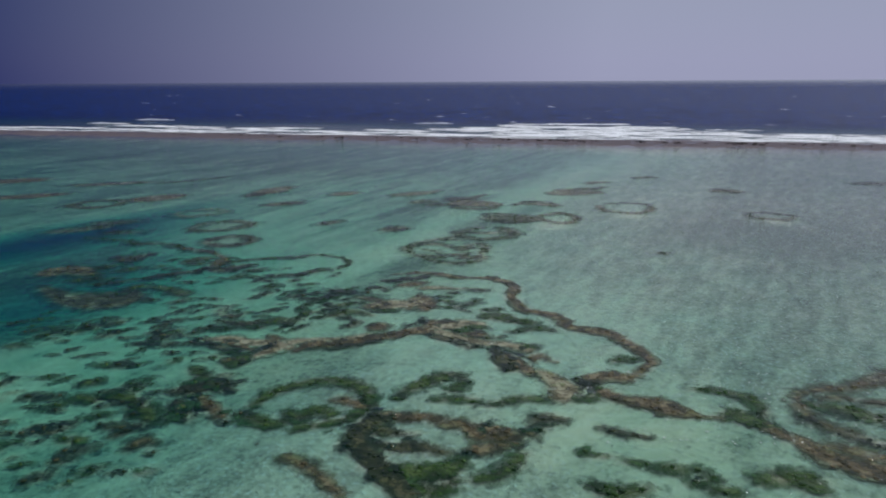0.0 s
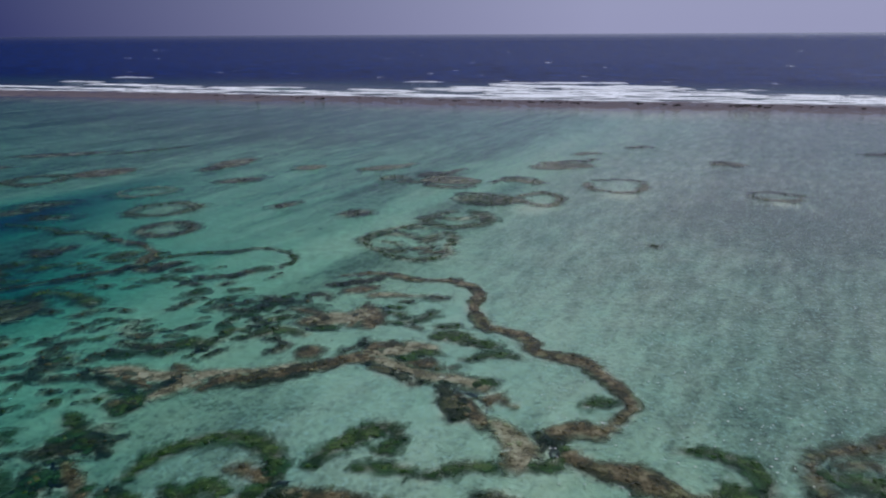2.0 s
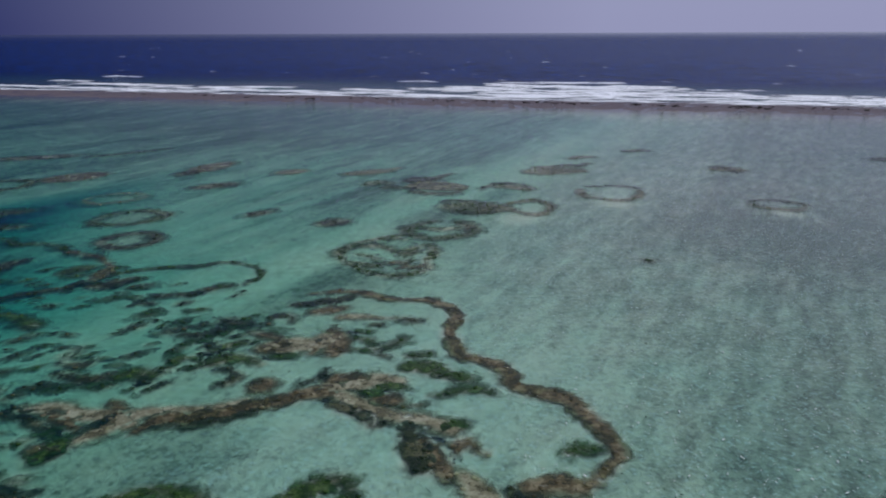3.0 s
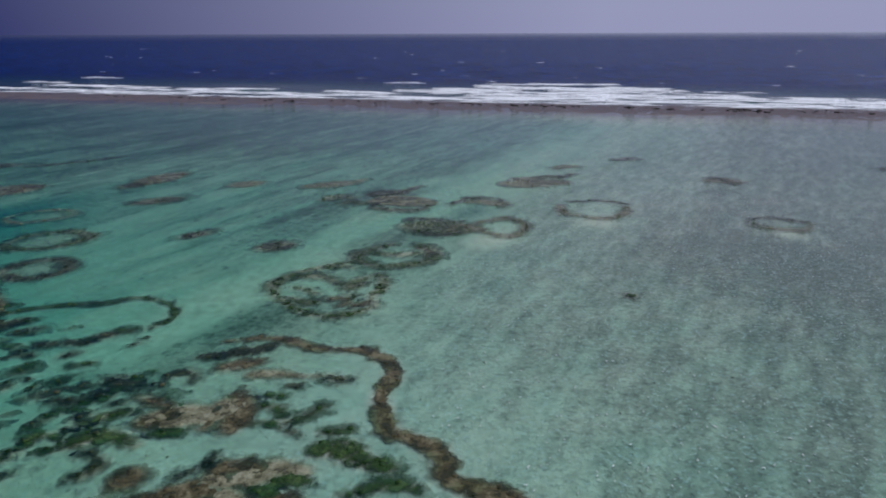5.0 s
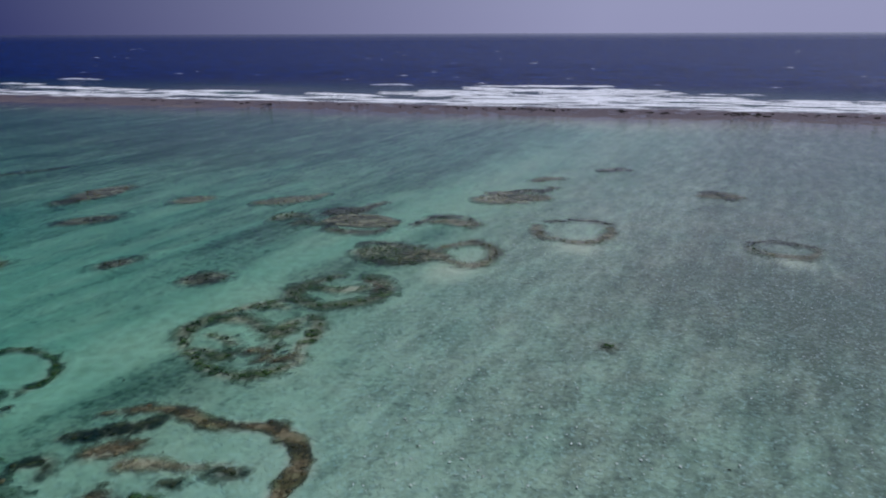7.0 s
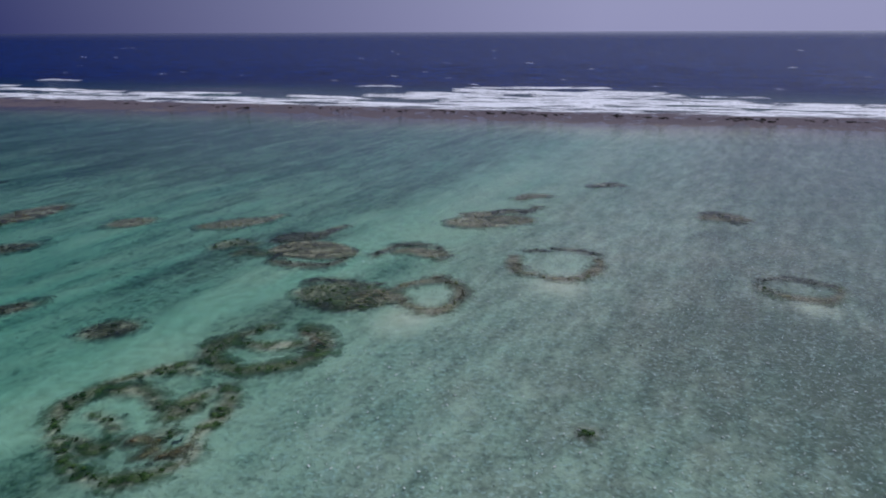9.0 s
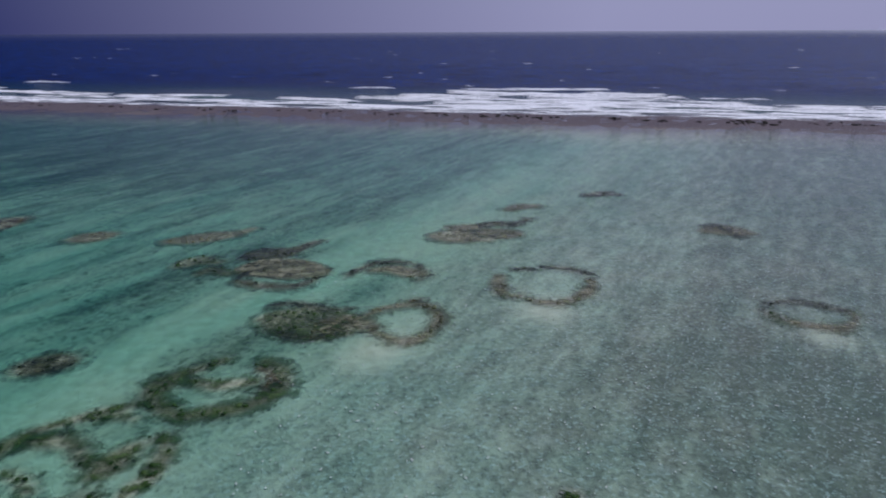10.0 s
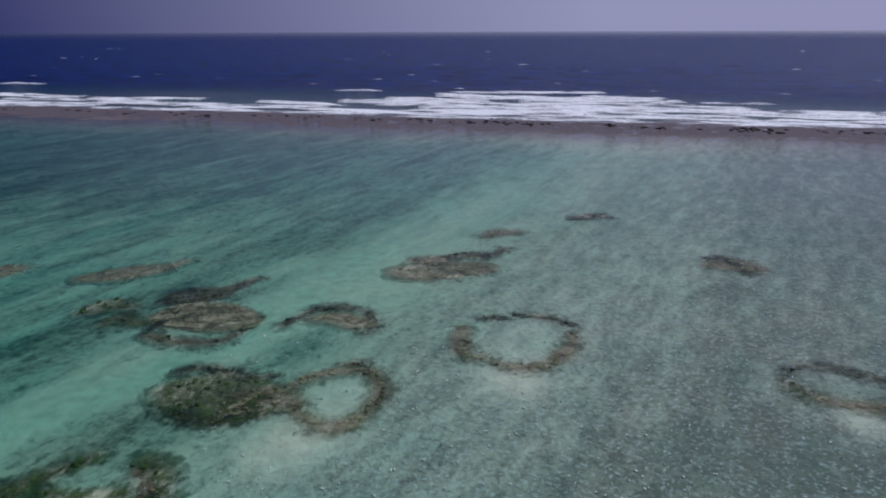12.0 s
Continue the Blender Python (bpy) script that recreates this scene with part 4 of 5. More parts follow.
ridge("broad dark weedy coral bank", [(-83.7, 135.5, 1.2), (-77.4, 130.2, 2.5), (-70.8, 127.3, 4.7), (-65.2, 127.2, 5.4), (-63.8, 131.3, 2.1)], DARK, broken=0.42, solid=1.0, heads=16)
ridge("olive arc of coral in green water", [(-64.8, 130.6, 1), (-64.2, 135, 1.3), (-60.7, 134.9, 0.8), (-56.6, 133.3, 1.3), (-52.6, 130.3, 1.6)], OLIVE, heads=9)
patch("grey-brown coral bank in blue water", [(-87.4, 146.4, 3.6), (-83.9, 148.1, 3.5), (-77.4, 143.9, 1.6)], BROWN, broken=0.4, solid=1.0, heads=15)
mound("dark coral patch in blue water", -90, 186, 6.0, 3.0, 10, DARK, heads=8, broken=0.2)
ring("dark ring reef in turquoise water", -56.3, 175, 7.4, 6.2, 20, 2.4, DARK, heads=16, floor=-0.25)
ring("olive ring reef with rubble middle", -64.5, 193.2, 9.4, 7.4, 25, 2.6, OLIVE, heads=16, floor=-0.25)
ring("faint pale ring reef on sand", -77, 213, 9.0, 6.0, 25, 1.6, PALE, heads=10, floor=-0.3)
mound("brown coral bank in turquoise water", -102, 241, 10, 6.5, 35, BROWN, heads=14, broken=0.25)
ring("broad brown ring reef", -118, 230, 10.5, 8.5, 15, 3.6, OLIVE, heads=14, broken=0.15)
mound("dark weedy reef bank", -98, 199, 8.0, 3.6, 15, DARK, heads=8, broken=0.2)
mound("dark weedy reef bank near a hollow", -104, 190, 10, 4.0, 25, DARK, heads=8, broken=0.25)
mound("brown coral bank with sand channels", -64, 256, 5.6, 10, -25, BROWN, heads=12, broken=0.4)
mound("dark streak of weedy coral", -68.5, 246, 4.5, 3.0, 35, DARK, heads=4, broken=0.3)
mound("long dark coral patch in turquoise water", -54.1, 228, 7.2, 3.6, 30, DARK, heads=10)
mound("small dark coral patch on combed sand", -33.8, 196.7, 4.0, 2.4, 40, DARK, heads=6, broken=0.2)
mound("dark coral patch with pale spots", -13.9, 188, 4.6, 3.2, 20, DARK, heads=8, broken=0.15)
mound("brown coral bank near the horizon", -152, 246, 14, 5, 20, BROWN, heads=8, broken=0.35)
mound("far brown coral bank", -180, 284, 14, 7, 20, BROWN, heads=8, broken=0.35)
mound("far dark strip of reef", -134, 275, 17, 4, 15, DARK, heads=6, broken=0.45)
ridge("far dark line of coral", [(-115, 276, 1.0), (-106, 281, 1.2), (-92, 292, 0.8)], DARK, heads=6)
mound("brown coral patch in combed sand", -35.6, 247.4, 5.6, 4.0, 25, TAN, heads=8, broken=0.3)
mound("round olive coral clump alone on sand", 53.2, 158.9, 1.6, 1.4, 0, OLIVE, heads=3, thin=0.35)
mound("far dark reef patch on the flat", 172, 262, 10, 4, -5, DARK, heads=6, broken=0.3)

# small clumps in the turquoise pool below the hooked ridge
patch("small dark coral clump in a turquoise pool", [(-38, 142.2, 0.8), (-36.2, 142.5, 0.8)], DARK, heads=2)
patch("small dark coral clump in a turquoise pool", [(-34, 143, 0.9), (-31.8, 142.8, 0.5)], DARK, heads=2)
patch("small dark coral clump in a turquoise pool", [(-31, 145, 0.8), (-29.3, 145.4, 1.1)], DARK, heads=2)
patch("small dark coral clump in a turquoise pool", [(-28.3, 146.6, 0.7), (-26.8, 146.9, 0.7)], OLIVE, heads=2)
patch("small dark coral clump in a turquoise pool", [(-39.5, 139, 0.5), (-37.5, 139.1, 0.7)], DARK, heads=2)
patch("small dark coral clump in a turquoise pool", [(-32.9, 138.9, 0.6), (-31.6, 139.5, 0.6)], DARK, heads=2)
ridge("olive coral fleck in a turquoise pool", [(-30, 136, 0.3), (-27.8, 136.3, 0.5)], OLIVE, heads=2)

# the chain of rings across the middle of the flat
ridge("dark olive rim of a broad ring reef", [(-6.1, 171.7, 0.8), (-8.2, 168.5, 1.3), (-9.3, 165.9, 1.5), (-8.7, 162.8, 0.9), (-7.2, 159.4, 0.7), (-4.9, 156.7, 0.8), (-3, 154.2, 0.8), (-0.3, 152.3, 0.8), (2.4, 151.5, 0.9), (4.2, 151.9, 1.3), (6.1, 152.6, 0.9), (7.9, 153.7, 0.8), (9.2, 155.2, 0.8), (9.5, 156.9, 0.8), (8.8, 159, 0.8), (9.2, 161.2, 1.1), (10.2, 162.8, 1.1), (10.4, 165.2, 1.2), (10.3, 167.9, 0.9), (9, 170.2, 0.8)], OLIVE, heads=40, broken=0.24, solid=1.2, thin=0.24)
ridge("thin olive upper rim of a ring", [(-6.2, 171.9, 0.8), (-3.3, 173.8, 0.9), (-0.9, 175.4, 1.1), (1.4, 176.6, 0.8), (3.5, 177.2, 0.7)], OLIVE, heads=2, broken=0.24, solid=1.2, thin=0.24)
ridge("olive coral clumps inside a ring reef", [(-5.5, 169.6, 0.8), (-2.7, 169.8, 1.3), (-0.4, 168.9, 0.9), (1.6, 166.7, 0.9), (3.3, 165.1, 0.7)], OLIVE, heads=2, broken=0.24, solid=1.2, thin=0.24)
ridge("olive coral clump in a ring's middle", [(4.5, 163.6, 1.1), (5.3, 165.4, 1.8), (6, 167.4, 1.4), (7.2, 169.6, 0.5)], OLIVE, heads=2, broken=0.24, solid=1.2, thin=0.24)
ridge("dark olive clump among sandy gaps", [(-5.4, 164.1, 0.5), (-3, 163.1, 0.8), (-0.9, 160.9, 0.8)], OLIVE, heads=2, broken=0.24, solid=1.2, thin=0.24)
ridge("weedy olive clumps near a rim", [(-6.2, 158.6, 1.2), (-4.1, 158.8, 0.9), (-1.8, 156.9, 1.2), (-0.5, 157.8, 0.9)], OLIVE, heads=2, broken=0.24, solid=1.2, thin=0.24)
ridge("brown coral clump inside a ring", [(1.9, 158.8, 0.8), (3.6, 158.8, 0.7), (5.2, 156.7, 0.6), (4.3, 156, 0.7)], BROWN, broken=0.05, heads=2)
patch("brown inner edge of a ring rim", [(6.2, 155.6, 0.8), (8, 156.6, 0.8), (8.6, 157.6, 0.5)], BROWN, broken=0.1, heads=2)
patch("small olive clump in a sandy ring", [(4.5, 160.4, 0.5), (5.9, 160, 0.7)], OLIVE, heads=2, broken=0.24, solid=1.2, thin=0.24)
ridge("small olive flecks under a rim", [(-0.3, 174.8, 0.8), (2.4, 174.9, 0.8), (4.6, 173.7, 0.5)], OLIVE, heads=2, broken=0.24, solid=1.2, thin=0.24)
ridge("olive ring reef with a weedy middle", [(10.6, 188.7, 0.8), (7.8, 186.3, 0.9), (5.8, 184.2, 1.2), (4.4, 182.1, 1.8), (4.3, 178.9, 1.2), (6.6, 176.4, 1.3), (9.2, 174.7, 1.1), (11.8, 175.1, 1.2), (14.5, 175.7, 1.4), (17.2, 176.9, 1.1), (19.1, 179.4, 1.5), (20.1, 182.4, 1.1), (19, 185.5, 1.2), (16.4, 187.9, 0.9)], OLIVE, heads=26, broken=0.18, solid=1.25, thin=0.05)
ridge("weedy strip inside a ring reef", [(8.2, 182.9, 0.8), (11.4, 181.7, 1.3), (14.1, 182.2, 1.3), (16.6, 182.5, 0.8)], OLIVE, heads=2, broken=0.18, solid=1.25, thin=0.05)
ridge("brown end of an olive ring", [(16.4, 185.9, 0.8), (18.6, 183.6, 0.9), (18.3, 180.7, 0.7)], BROWN, broken=0.1, heads=2)
patch("green weedy coral bank joined to a ring", [(12.5, 202.5, 1.2), (15, 202.7, 3), (17.9, 201.4, 5.1), (21.3, 200.7, 6), (24.1, 199.6, 3.9), (25.9, 197.8, 2.2)], OLIVE, heads=30, broken=0.18, solid=1.25, thin=0.05)
patch("brown coral shoulder of a ring reef", [(23.5, 199.2, 3), (26, 200.4, 3.3), (28.6, 199.7, 2.2), (30.5, 198.1, 1.1)], TAN, heads=10, broken=0.05)
ridge("dark weedy upper edge of a bank", [(13.6, 207.8, 0.8), (16.3, 208.7, 0.7), (20.4, 206.5, 1.4), (23.6, 205.7, 0.9), (26.1, 206.1, 0.5)], DARK, heads=4)
ridge("dark weedy lower edge of a bank", [(15.8, 197.4, 0.7), (18.4, 195.9, 1), (21.5, 195.4, 1.1), (24.6, 196.2, 1)], DARK, broken=0.1, heads=3)
ridge("brown ring reef round pale sand", [(28.8, 202.9, 0.6), (30.7, 205.5, 0.8), (33.2, 206.7, 0.9), (36.1, 207.4, 0.9), (38.9, 206.6, 0.9), (40.4, 203.5, 1), (40.4, 200.1, 0.9), (39.3, 197.5, 0.8), (38.2, 195.1, 1.1), (36, 193.8, 1.3), (34, 194.3, 0.8), (32.1, 195.8, 0.7), (30.3, 197.6, 0.8)], TAN, heads=26)
patch("small brown knob above a ring", [(35.8, 209, 0.7), (37.3, 209.5, 0.7)], BROWN, heads=2)
patch("broad brown coral mound with a dark rim", [(5.2, 225.4, 3.3), (8.5, 226.3, 5.3), (12.4, 225.4, 5.4), (16.4, 223.9, 3.8), (18.8, 223.3, 1.8)], TAN, heads=34, solid=3.2, broken=0.03)
ridge("dark rim of a brown mound", [(3.9, 219.2, 0.7), (6.7, 217.8, 1.4), (10.9, 216.6, 1.4), (15.1, 216.6, 1.2), (17.7, 219.3, 0.8), (19, 222.9, 0.6)], DARK, heads=8)
ridge("dark flank of a brown mound", [(5, 229, 0.8), (4.9, 226.3, 1.1), (4.4, 221.6, 0.8)], DARK, heads=2)
ridge("dark coral mound in turquoise water", [(2.6, 232.4, 1.6), (5.3, 234.4, 3.6), (8.6, 234.8, 3), (11, 236.6, 1.8), (12.8, 239.2, 1.4), (14.3, 242, 1), (15.6, 243.1, 0.6)], DARK, heads=16, solid=2.0, broken=0.03)
ridge("olive and brown coral patch in turquoise", [(-9.8, 227.8, 1.4), (-8.4, 229.6, 2.6), (-6.3, 231.2, 2.5), (-3.3, 229.7, 1.5), (-1.6, 230.6, 0.7)], OLIVE, heads=10, broken=0.24, solid=1.2, thin=0.24)
ridge("olive outlier of a coral mound", [(-4.1, 223.3, 1.1), (-2.5, 225.6, 1.5), (0.7, 223.4, 1.3), (2.8, 224.1, 1.1)], OLIVE, heads=3, broken=0.24, solid=1.2, thin=0.24)
ridge("dark rim of a half-filled ring", [(23.9, 222.1, 0.7), (26, 225.3, 0.9), (28.3, 228, 0.9), (31.9, 228.8, 0.9), (35.7, 227.8, 0.7), (37.5, 225, 0.7), (38.7, 222, 0.5), (37, 218.8, 0.5)], DARK, heads=8)
ridge("brown coral middle of a dark ring", [(28.4, 224.2, 1.1), (31.9, 224.7, 2.1), (35.3, 222.5, 2.4), (37.6, 221.8, 1.4)], TAN, broken=0.15, heads=7)
ridge("brown lobe of a wide pale ring", [(52, 220.4, 1.1), (51.4, 216.5, 1.3), (51.5, 212.2, 1.3)], TAN, heads=6)
patch("brown knob beside a lobe", [(52.6, 210.8, 0.8), (54.4, 210.6, 1)], TAN, heads=2)
ridge("pale brown lower rim of a wide ring", [(56.1, 209, 0.6), (58, 208, 0.8), (60.7, 207.6, 1.1), (63.7, 209.2, 1.1), (66.1, 211.7, 1.3), (68, 215.2, 0.8), (68.4, 218.4, 0.7)], TAN, heads=14)
patch("thin dark coral line on pale sand", [(55.4, 224.1, 0.7), (58, 224.1, 0.7)], DARK, heads=2)
ridge("thin dark coral line along a wide ring", [(60.5, 225.1, 0.4), (64, 224.4, 0.7), (66.9, 222.8, 0.8), (68.4, 221.3, 0.7)], DARK, heads=2)
ridge("thin dark line along an oval ring", [(94.8, 206, 0.4), (98.4, 207, 0.5), (101.9, 206.3, 0.7), (104.5, 204.3, 0.7), (106.3, 202.9, 0.9)], DARK, heads=2)
patch("olive end of an oval ring", [(92.9, 203.8, 0.5), (93.6, 202.2, 1.2), (94.5, 200.3, 1.3)], OLIVE, heads=2, broken=0.24, solid=1.2, thin=0.24)
ridge("brown lower rim of an oval ring", [(95, 199.3, 0.9), (97, 197.8, 1.1), (99.3, 197, 1.1), (102.1, 196.4, 1.1), (105.5, 199, 0.6), (106.7, 201.5, 0.5)], TAN, broken=0.05, heads=4)
patch("grey coral mound split by sand", [(41.7, 245.5, 2.9), (45.2, 245.4, 4.5), (48.9, 244.7, 3.3), (51.3, 243.4, 2.2)], TAN, heads=10, broken=0.34, solid=0.95)
patch("pale rubble beside a grey mound", [(44, 251.8, 1.7), (47.3, 251.7, 2.7), (50.2, 252.7, 1.6)], TAN, heads=6)
ridge("dark coral strip behind a mound", [(50.2, 253, 1.5), (54.2, 255, 1.7), (58.4, 254.2, 1.7)], DARK, heads=6)
ridge("thin dark coral tail", [(58.8, 255.2, 0.9), (60.9, 256.2, 0.7), (62.4, 258.7, 0.8)], DARK, heads=2)
patch("brown half of a split mound", [(52, 248, 3), (54.9, 246.7, 3.7), (58.3, 246.9, 1.6)], TAN, heads=8, broken=0.05)
patch("faint brown coral mound on sand", [(58.9, 267.1, 1.5), (61.9, 270, 2.5), (65.6, 270.7, 1.7)], TAN, heads=6)
patch("dark brown coral mound on the flat", [(101.1, 247.3, 1.8), (104.9, 247.9, 3.7), (107.6, 246.5, 3.1), (110.2, 245.5, 1)], TAN, heads=12)
ridge("dark edge of a brown mound", [(102.9, 250.6, 0.9), (105.7, 251.2, 0.9), (106.5, 244, 1.2)], DARK, heads=3)
ridge("small faint coral mound", [(81.8, 281.5, 1.3), (86.5, 282.9, 2.5), (90.1, 281.7, 1)], DARK, broken=0.2, heads=5)
ridge("long pale brown coral streak", [(-17.1, 243.7, 2), (-12.5, 245.1, 3.3), (-8.1, 247.1, 3.4), (-4.2, 248.8, 2), (-1.4, 252.7, 1.2)], TAN, broken=0.12, heads=12, solid=0.8)

# small clumps strewn over the sand of the tangle
SORTS = [(OLIVE, 0.10), (DARK, 0.08), (OLIVE, 0.12), (DARK, 0.10), (DARK, 0.10), (OLIVE, 0.08)]
CLUMPS = []
for k, (material, top) in enumerate(SORTS):
    label = "small irregular %s coral clump on sand" % {"olive_coral": "olive", "dark_weedy_coral": "dark"}[material.name]
    at = (62.0 + 7 * k, 60.0)
    CLUMPS.append(reef("coral_clump", label, mound_field(*at, 1.5 + 0.35 * (k % 3), 0.85 + 0.2 * (k % 2), 20 * (k % 3)), material, top=top, heads=2, ragged=1.0, group="coral clumps", broken=0.2, edge=0.8, depth=0.75, solid=1.0))
rng = np.random.RandomState(7)
taken = []
CLUMP_BED = CLUMPS[0].location.z
ZONES = [(-40, 120, 24, 15, 85), (-48, 92, 20, 18, 60), (-44, 75, 18, 11, 45), (-36, 142, 15, 7, 18), (-60, 148, 22, 12, 40), (0, 72, 14, 6, 8), (-70, 112, 14, 9, 36)]
for cx, cy, rx, ry, count in ZONES:
    for k in range(count):
        a, r = rng.uniform(0, 2 * math.pi), math.sqrt(rng.uniform(0, 1))
        x, y = cx + rx * r * math.cos(a) + 0.3 * ry * r * math.sin(a), cy + ry * r * math.sin(a)
        if any(abs(x - p) < 1.9 and abs(y - q) < 1.4 for p, q in taken):
            continue
        taken.append((x, y))
        size = 0.38 + 0.62 * rng.uniform(0, 1) ** 1.7
        sink = rng.uniform(-0.02, 0.0)
        shoal(lambda p, q: 1.6 * size - np.hypot((p - x) / 1.3, q - y), (x - 4, x + 4, y - 3, y + 3), 0.75)
        copy_thing(CLUMPS[rng.randint(len(CLUMPS))], pose(x, y, CLUMP_BED - sink, 0, 0, rng.choice([0, 180]) + rng.uniform(-25, 35)) @ Matrix.Diagonal((size * 1.15, size * 0.9, 1, 1)))
# the first of them stand among the rest
for k, ob in enumerate(CLUMPS):
    ob.location = (-14 - 3.1 * k, 128 + 1.7 * (k % 3), CLUMP_BED)

# the water's tint is thinned over the coral
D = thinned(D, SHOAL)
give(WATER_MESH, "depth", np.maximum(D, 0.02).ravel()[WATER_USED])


# ---- the reef's crest: boulders and surf ----
def boulder_mesh(seed):
    rng = np.random.RandomState(seed)
    bm = bmesh.new()
    bmesh.ops.create_icosphere(bm, subdivisions=2, radius=1)
    shift = Vector(rng.uniform(0, 50, 3))
    for v in bm.verts:
        v.co *= 1 + 0.45 * noise.noise(v.co * 1.3 + shift)
        v.co.z = max(v.co.z * 0.6, -0.3)
    me = bpy.data.meshes.new("boulder")
    bm.to_mesh(me)
    bm.free()
    me.materials.append(ROCK)
    return me


BOULDERS = [boulder_mesh(k) for k in range(6)]
rng = np.random.RandomState(11)


def boulder(x, y, size):
    ob = new("boulder", BOULDERS[rng.randint(6)])
    ob.matrix_basis = pose(x, y, 0.12, 0, 0, rng.uniform(0, 360)) @ Matrix.Diagonal((size * rng.uniform(1, 1.7), size * rng.uniform(0.8, 1.3), size * rng.uniform(0.6, 0.9), 1))
    tagged(ob, "dark weathered reef boulder on the rubble crest", "rock", "crest boulders")


def crest_y(x):
    return 472 - 0.25 * x


for cx, spread, count in ((186, 8, 26), (140, 22, 16), (230, 26, 22), (75, 22, 26), (95, 12, 10), (40, 14, 8), (-60, 60, 16), (-180, 60, 14), (10, 30, 8)):
    for k in range(count):
        x = cx + spread * rng.normal() * 0.6
        boulder(x, crest_y(x) - 7 + 3.4 * rng.normal(), rng.uniform(0.35, 1.15) * (1.25 if cx == 186 else 1))


def foam(name, label, x0, x1, off, half, height, holes, seed, group, lean=0.0, cell=1.3):
    """A run of white water along the crest, off metres to seaward, thinning out in ragged gaps."""
    gx, gy = np.arange(x0, x1, cell), np.arange(-half - 4, half + 4, cell)
    GX, GY = np.meshgrid(gx, gy)
    mid = (x0 + x1) / 2
    ends = np.minimum(GX - x0, x1 - GX)
    d = half * (0.75 + 0.35 * fbm(GX, GY * 0, 22, 2, seed)) - np.abs(GY + 5 * fbm(GX, GY * 0, 34, 2, seed + 1)) + 1.6 * fbm(GX / 2.5, GY, 5, 3, seed + 2)
    d = np.minimum(d, ends * 0.25)
    if holes:
        d = np.minimum(d, (fbm(GX / 3.5, GY, 4, 3, seed + 3) + 0.7 - 1.5 * holes) * 4)
    z = 0.10 + height * smooth(0, half * 0.8, d) * (1 + 0.35 * fbm(GX, GY, 6, 3, seed + 4)) + 0.05 * fbm(GX, GY, 3, 2, seed + 5)
    X2 = GX
    Y2 = crest_y(GX) + off + GY + lean * (GX - mid)
    co = np.stack([X2 - mid, Y2 - crest_y(mid) - off, z], 2).reshape(-1, 3)
    nx = len(gx)
    k = (np.arange(len(gy) - 1)[:, None] * nx + np.arange(nx - 1)[None, :]).ravel()
    quads = np.stack([k, k + 1, k + nx + 1, k + nx], 1)
    quads = quads[(d.ravel() > -1.5)[quads].all(1)]
    if not len(quads):
        return None
    used, flat = np.unique(quads, return_inverse=True)
    me = bpy.data.meshes.new(name)
    me.from_pydata(co[used].tolist(), [], flat.reshape(-1, 4).tolist())
    me.polygons.foreach_set("use_smooth", np.ones(len(me.polygons), bool))
    give(me, "growth", d.ravel()[used])
    me.materials.append(FOAM)
    ob = new(name, me)
    ob.location = (mid, crest_y(mid) + off, 0)
    return tagged(ob, label, "wave", group)


# the wash that runs over the crest
for k, x in enumerate(range(-420, 420, 70)):
    foam("surf_wash", "thin white wash running over the reef crest", x, x + 78, 14, 9, 0.05, 0.30, 300 + k, "surf wash")
    foam("surf_foam", "thick white foam along the reef crest", x - 20, x + 66, 32 + 6 * math.sin(k * 1.9), 10 if x < -20 else 14, 0.35, 0.14, 340 + k, "surf foam")
# breakers further out
for k, (x0, x1, off, half, holes) in enumerate(((-330, -285, 92, 5, 0.05), (-305, -262, 150, 4, 0.1), (-290, -180, 66, 8, 0.1), (-175, -95, 62, 7, 0.12), (-20, 14, 140, 3, 0.1), (18, 84, 88, 9, 0.1), (60, 166, 150, 8, 0.1), (50, 160, 118, 12, 0.2), (145, 195, 128, 8, 0.15), (205, 246, 106, 4, 0.05), (180, 232, 62, 6, 0.1), (232, 300, 66, 10, 0.2), (300, 380, 70, 8, 0.2), (-60, 0, 58, 6, 0.15), (100, 200, 96, 14, 0.25), (-10, 60, 72, 9, 0.2))):
    foam("breaking_wave", "white breaking wave outside the reef crest", x0, x1, off, half * 1.5, 0.9, holes, 400 + k, "breaking waves", 0.14 * math.sin(k * 2.3))
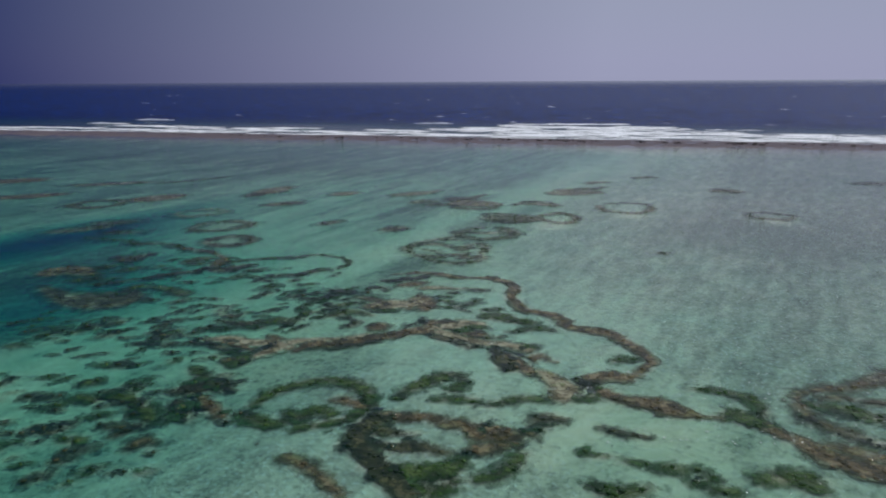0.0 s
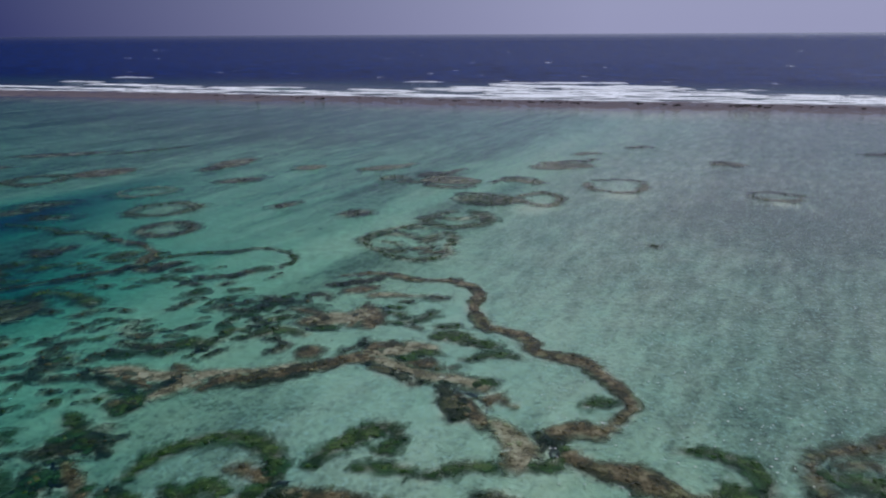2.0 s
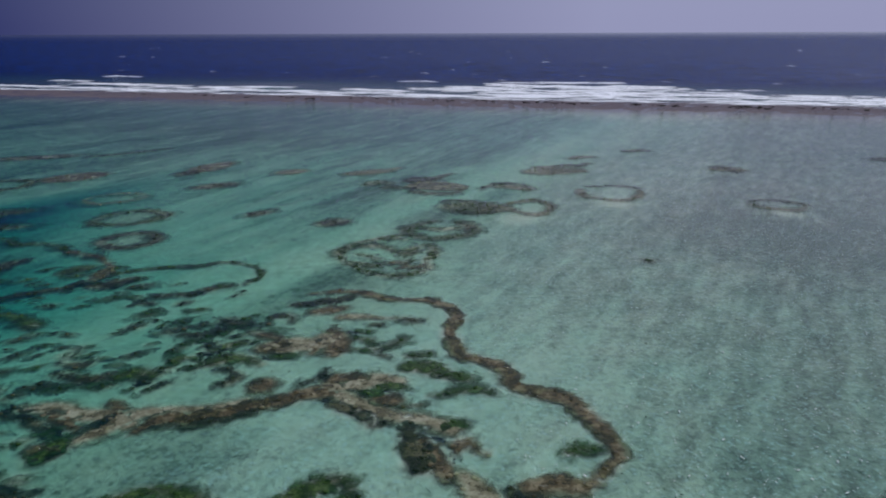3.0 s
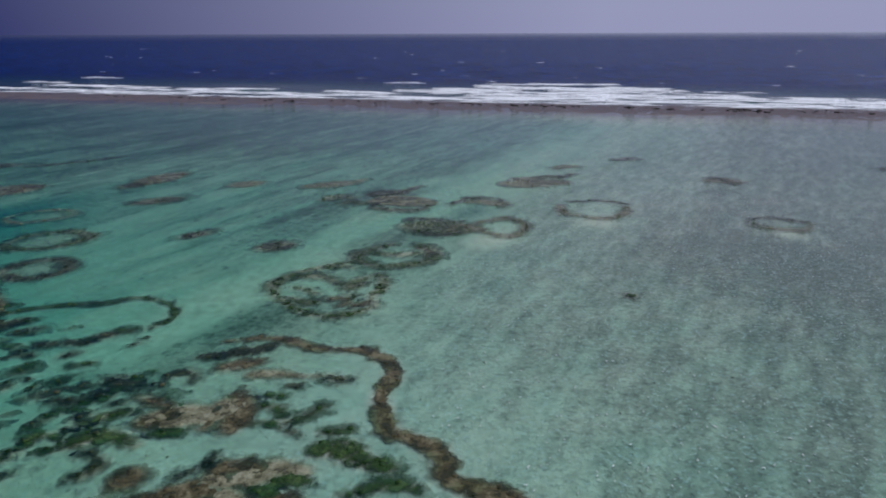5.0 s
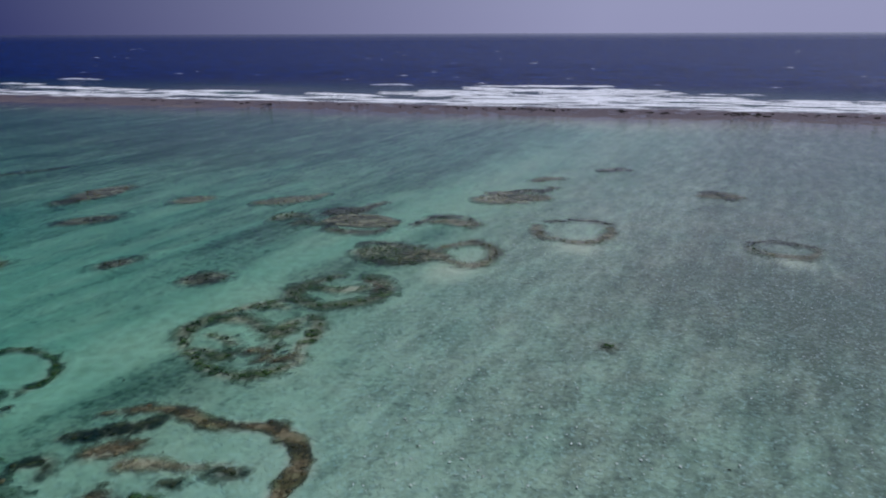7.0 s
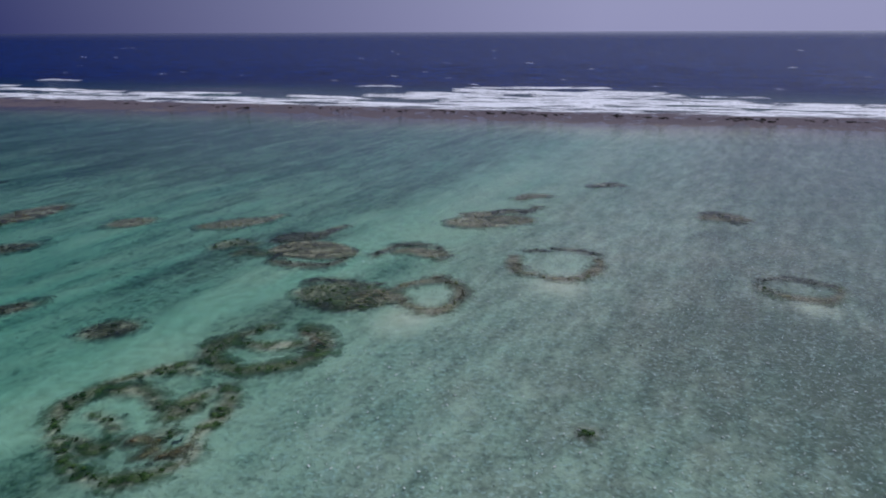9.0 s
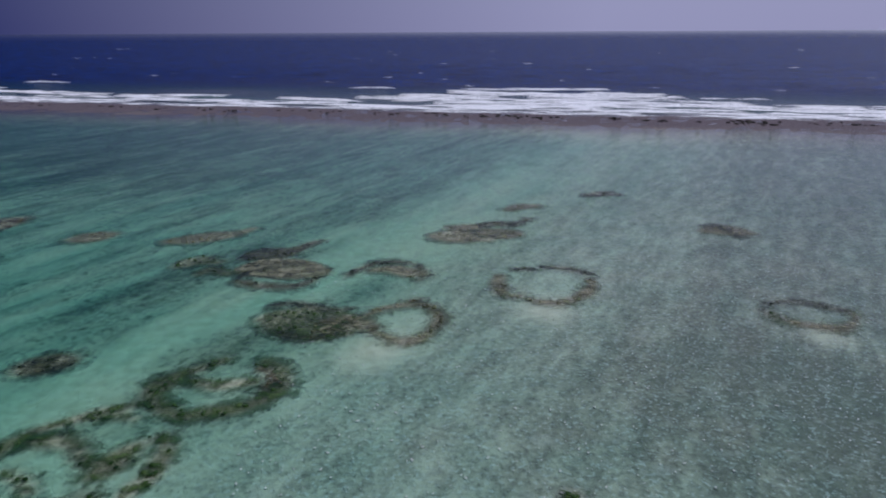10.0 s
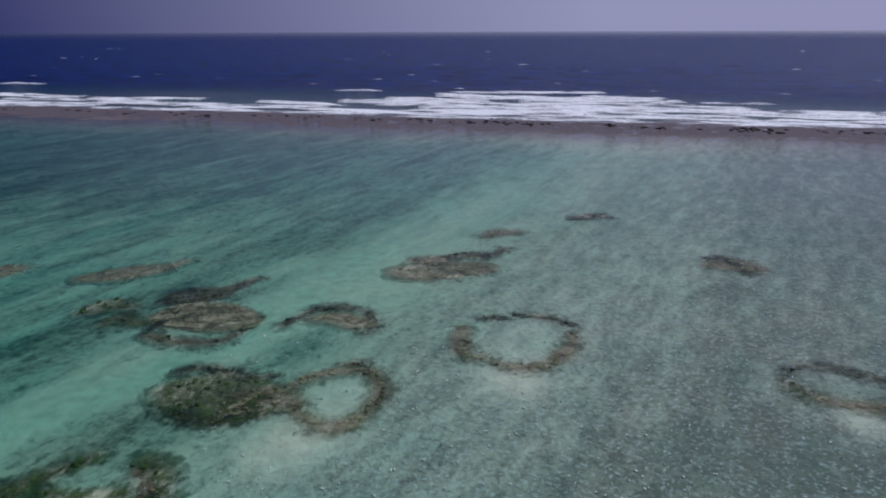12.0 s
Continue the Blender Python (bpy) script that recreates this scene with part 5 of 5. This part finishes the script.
# thin foam left between the breakers
for k, (x0, x1, off, half) in enumerate(((15, 130, 74, 24), (110, 225, 68, 20), (200, 320, 50, 11), (60, 190, 112, 20), (-230, -120, 46, 8), (-100, -10, 42, 8), (40, 170, 52, 18))):
    foam("surf_foam", "thin lacy foam between breaking waves", x0, x1, off, half, 0.1, 0.16, 460 + k, "surf foam")
# whitecaps
rng = np.random.RandomState(23)
for k in range(44):
    off = 130 + 900 * rng.uniform(0, 1) ** 1.5
    x = rng.uniform(-0.62, 0.62) * (off + 480) + 40
    long = rng.uniform(4, 10) * (1 + off / 900)
    foam("whitecap", "small whitecap on the open sea", x, x + long, off, 1.7, 0.3, 0.0, 500 + k, "whitecaps", 0.0, 0.8)


# ---- stones and rubble strewn on the sand flat ----
def strewn(name, label, category, material, count, seed, x0, x1, y0, reach, least, most):
    """Many small lumps lying about on the bed, just awash."""
    rng = np.random.RandomState(seed)
    stone = lump(3, 2, 6)
    shape = np.array([v.co for v in stone.vertices])
    pattern = np.array([tuple(p.vertices) + (p.vertices[0],) * (4 - len(p.vertices)) for p in stone.polygons])
    verts, faces = [], []
    for k in range(count):
        x, y = rng.uniform(x0, x1), y0 + reach * rng.uniform(0, 1) ** 1.2
        size = least + (most - least) * rng.uniform(0, 1) ** 3
        turn = rng.uniform(0, math.pi)
        c, w = math.cos(turn), math.sin(turn)
        p = shape * (size * rng.uniform(1, 2.4), size * 0.8, size * 0.35)
        low = len(verts)
        verts += [(x + a * c - b * w, y + a * w + b * c, h - 0.01) for a, b, h in p]
        faces += [tuple(dict.fromkeys(int(low + i) for i in f)) for f in pattern]
    me = bpy.data.meshes.new(name)
    me.from_pydata(verts, [], faces)
    me.materials.append(material)
    return tagged(new(name, me), label, category, kind="stuff")


strewn("loose_stones", "small dark stones strewn over the sandy flat", "stones", ROCK, 350, 41, -70, 150, 70, 250, 0.08, 0.17)
# pale lumps: coral rubble, and added flecks in place of sun glints
strewn("loose_rubble", "small pale rubble pieces, some standing in for sun glints", "rubble", GLINT_RUBBLE, 6600, 43, 18, 130, 72, 160, 0.05, 0.15)
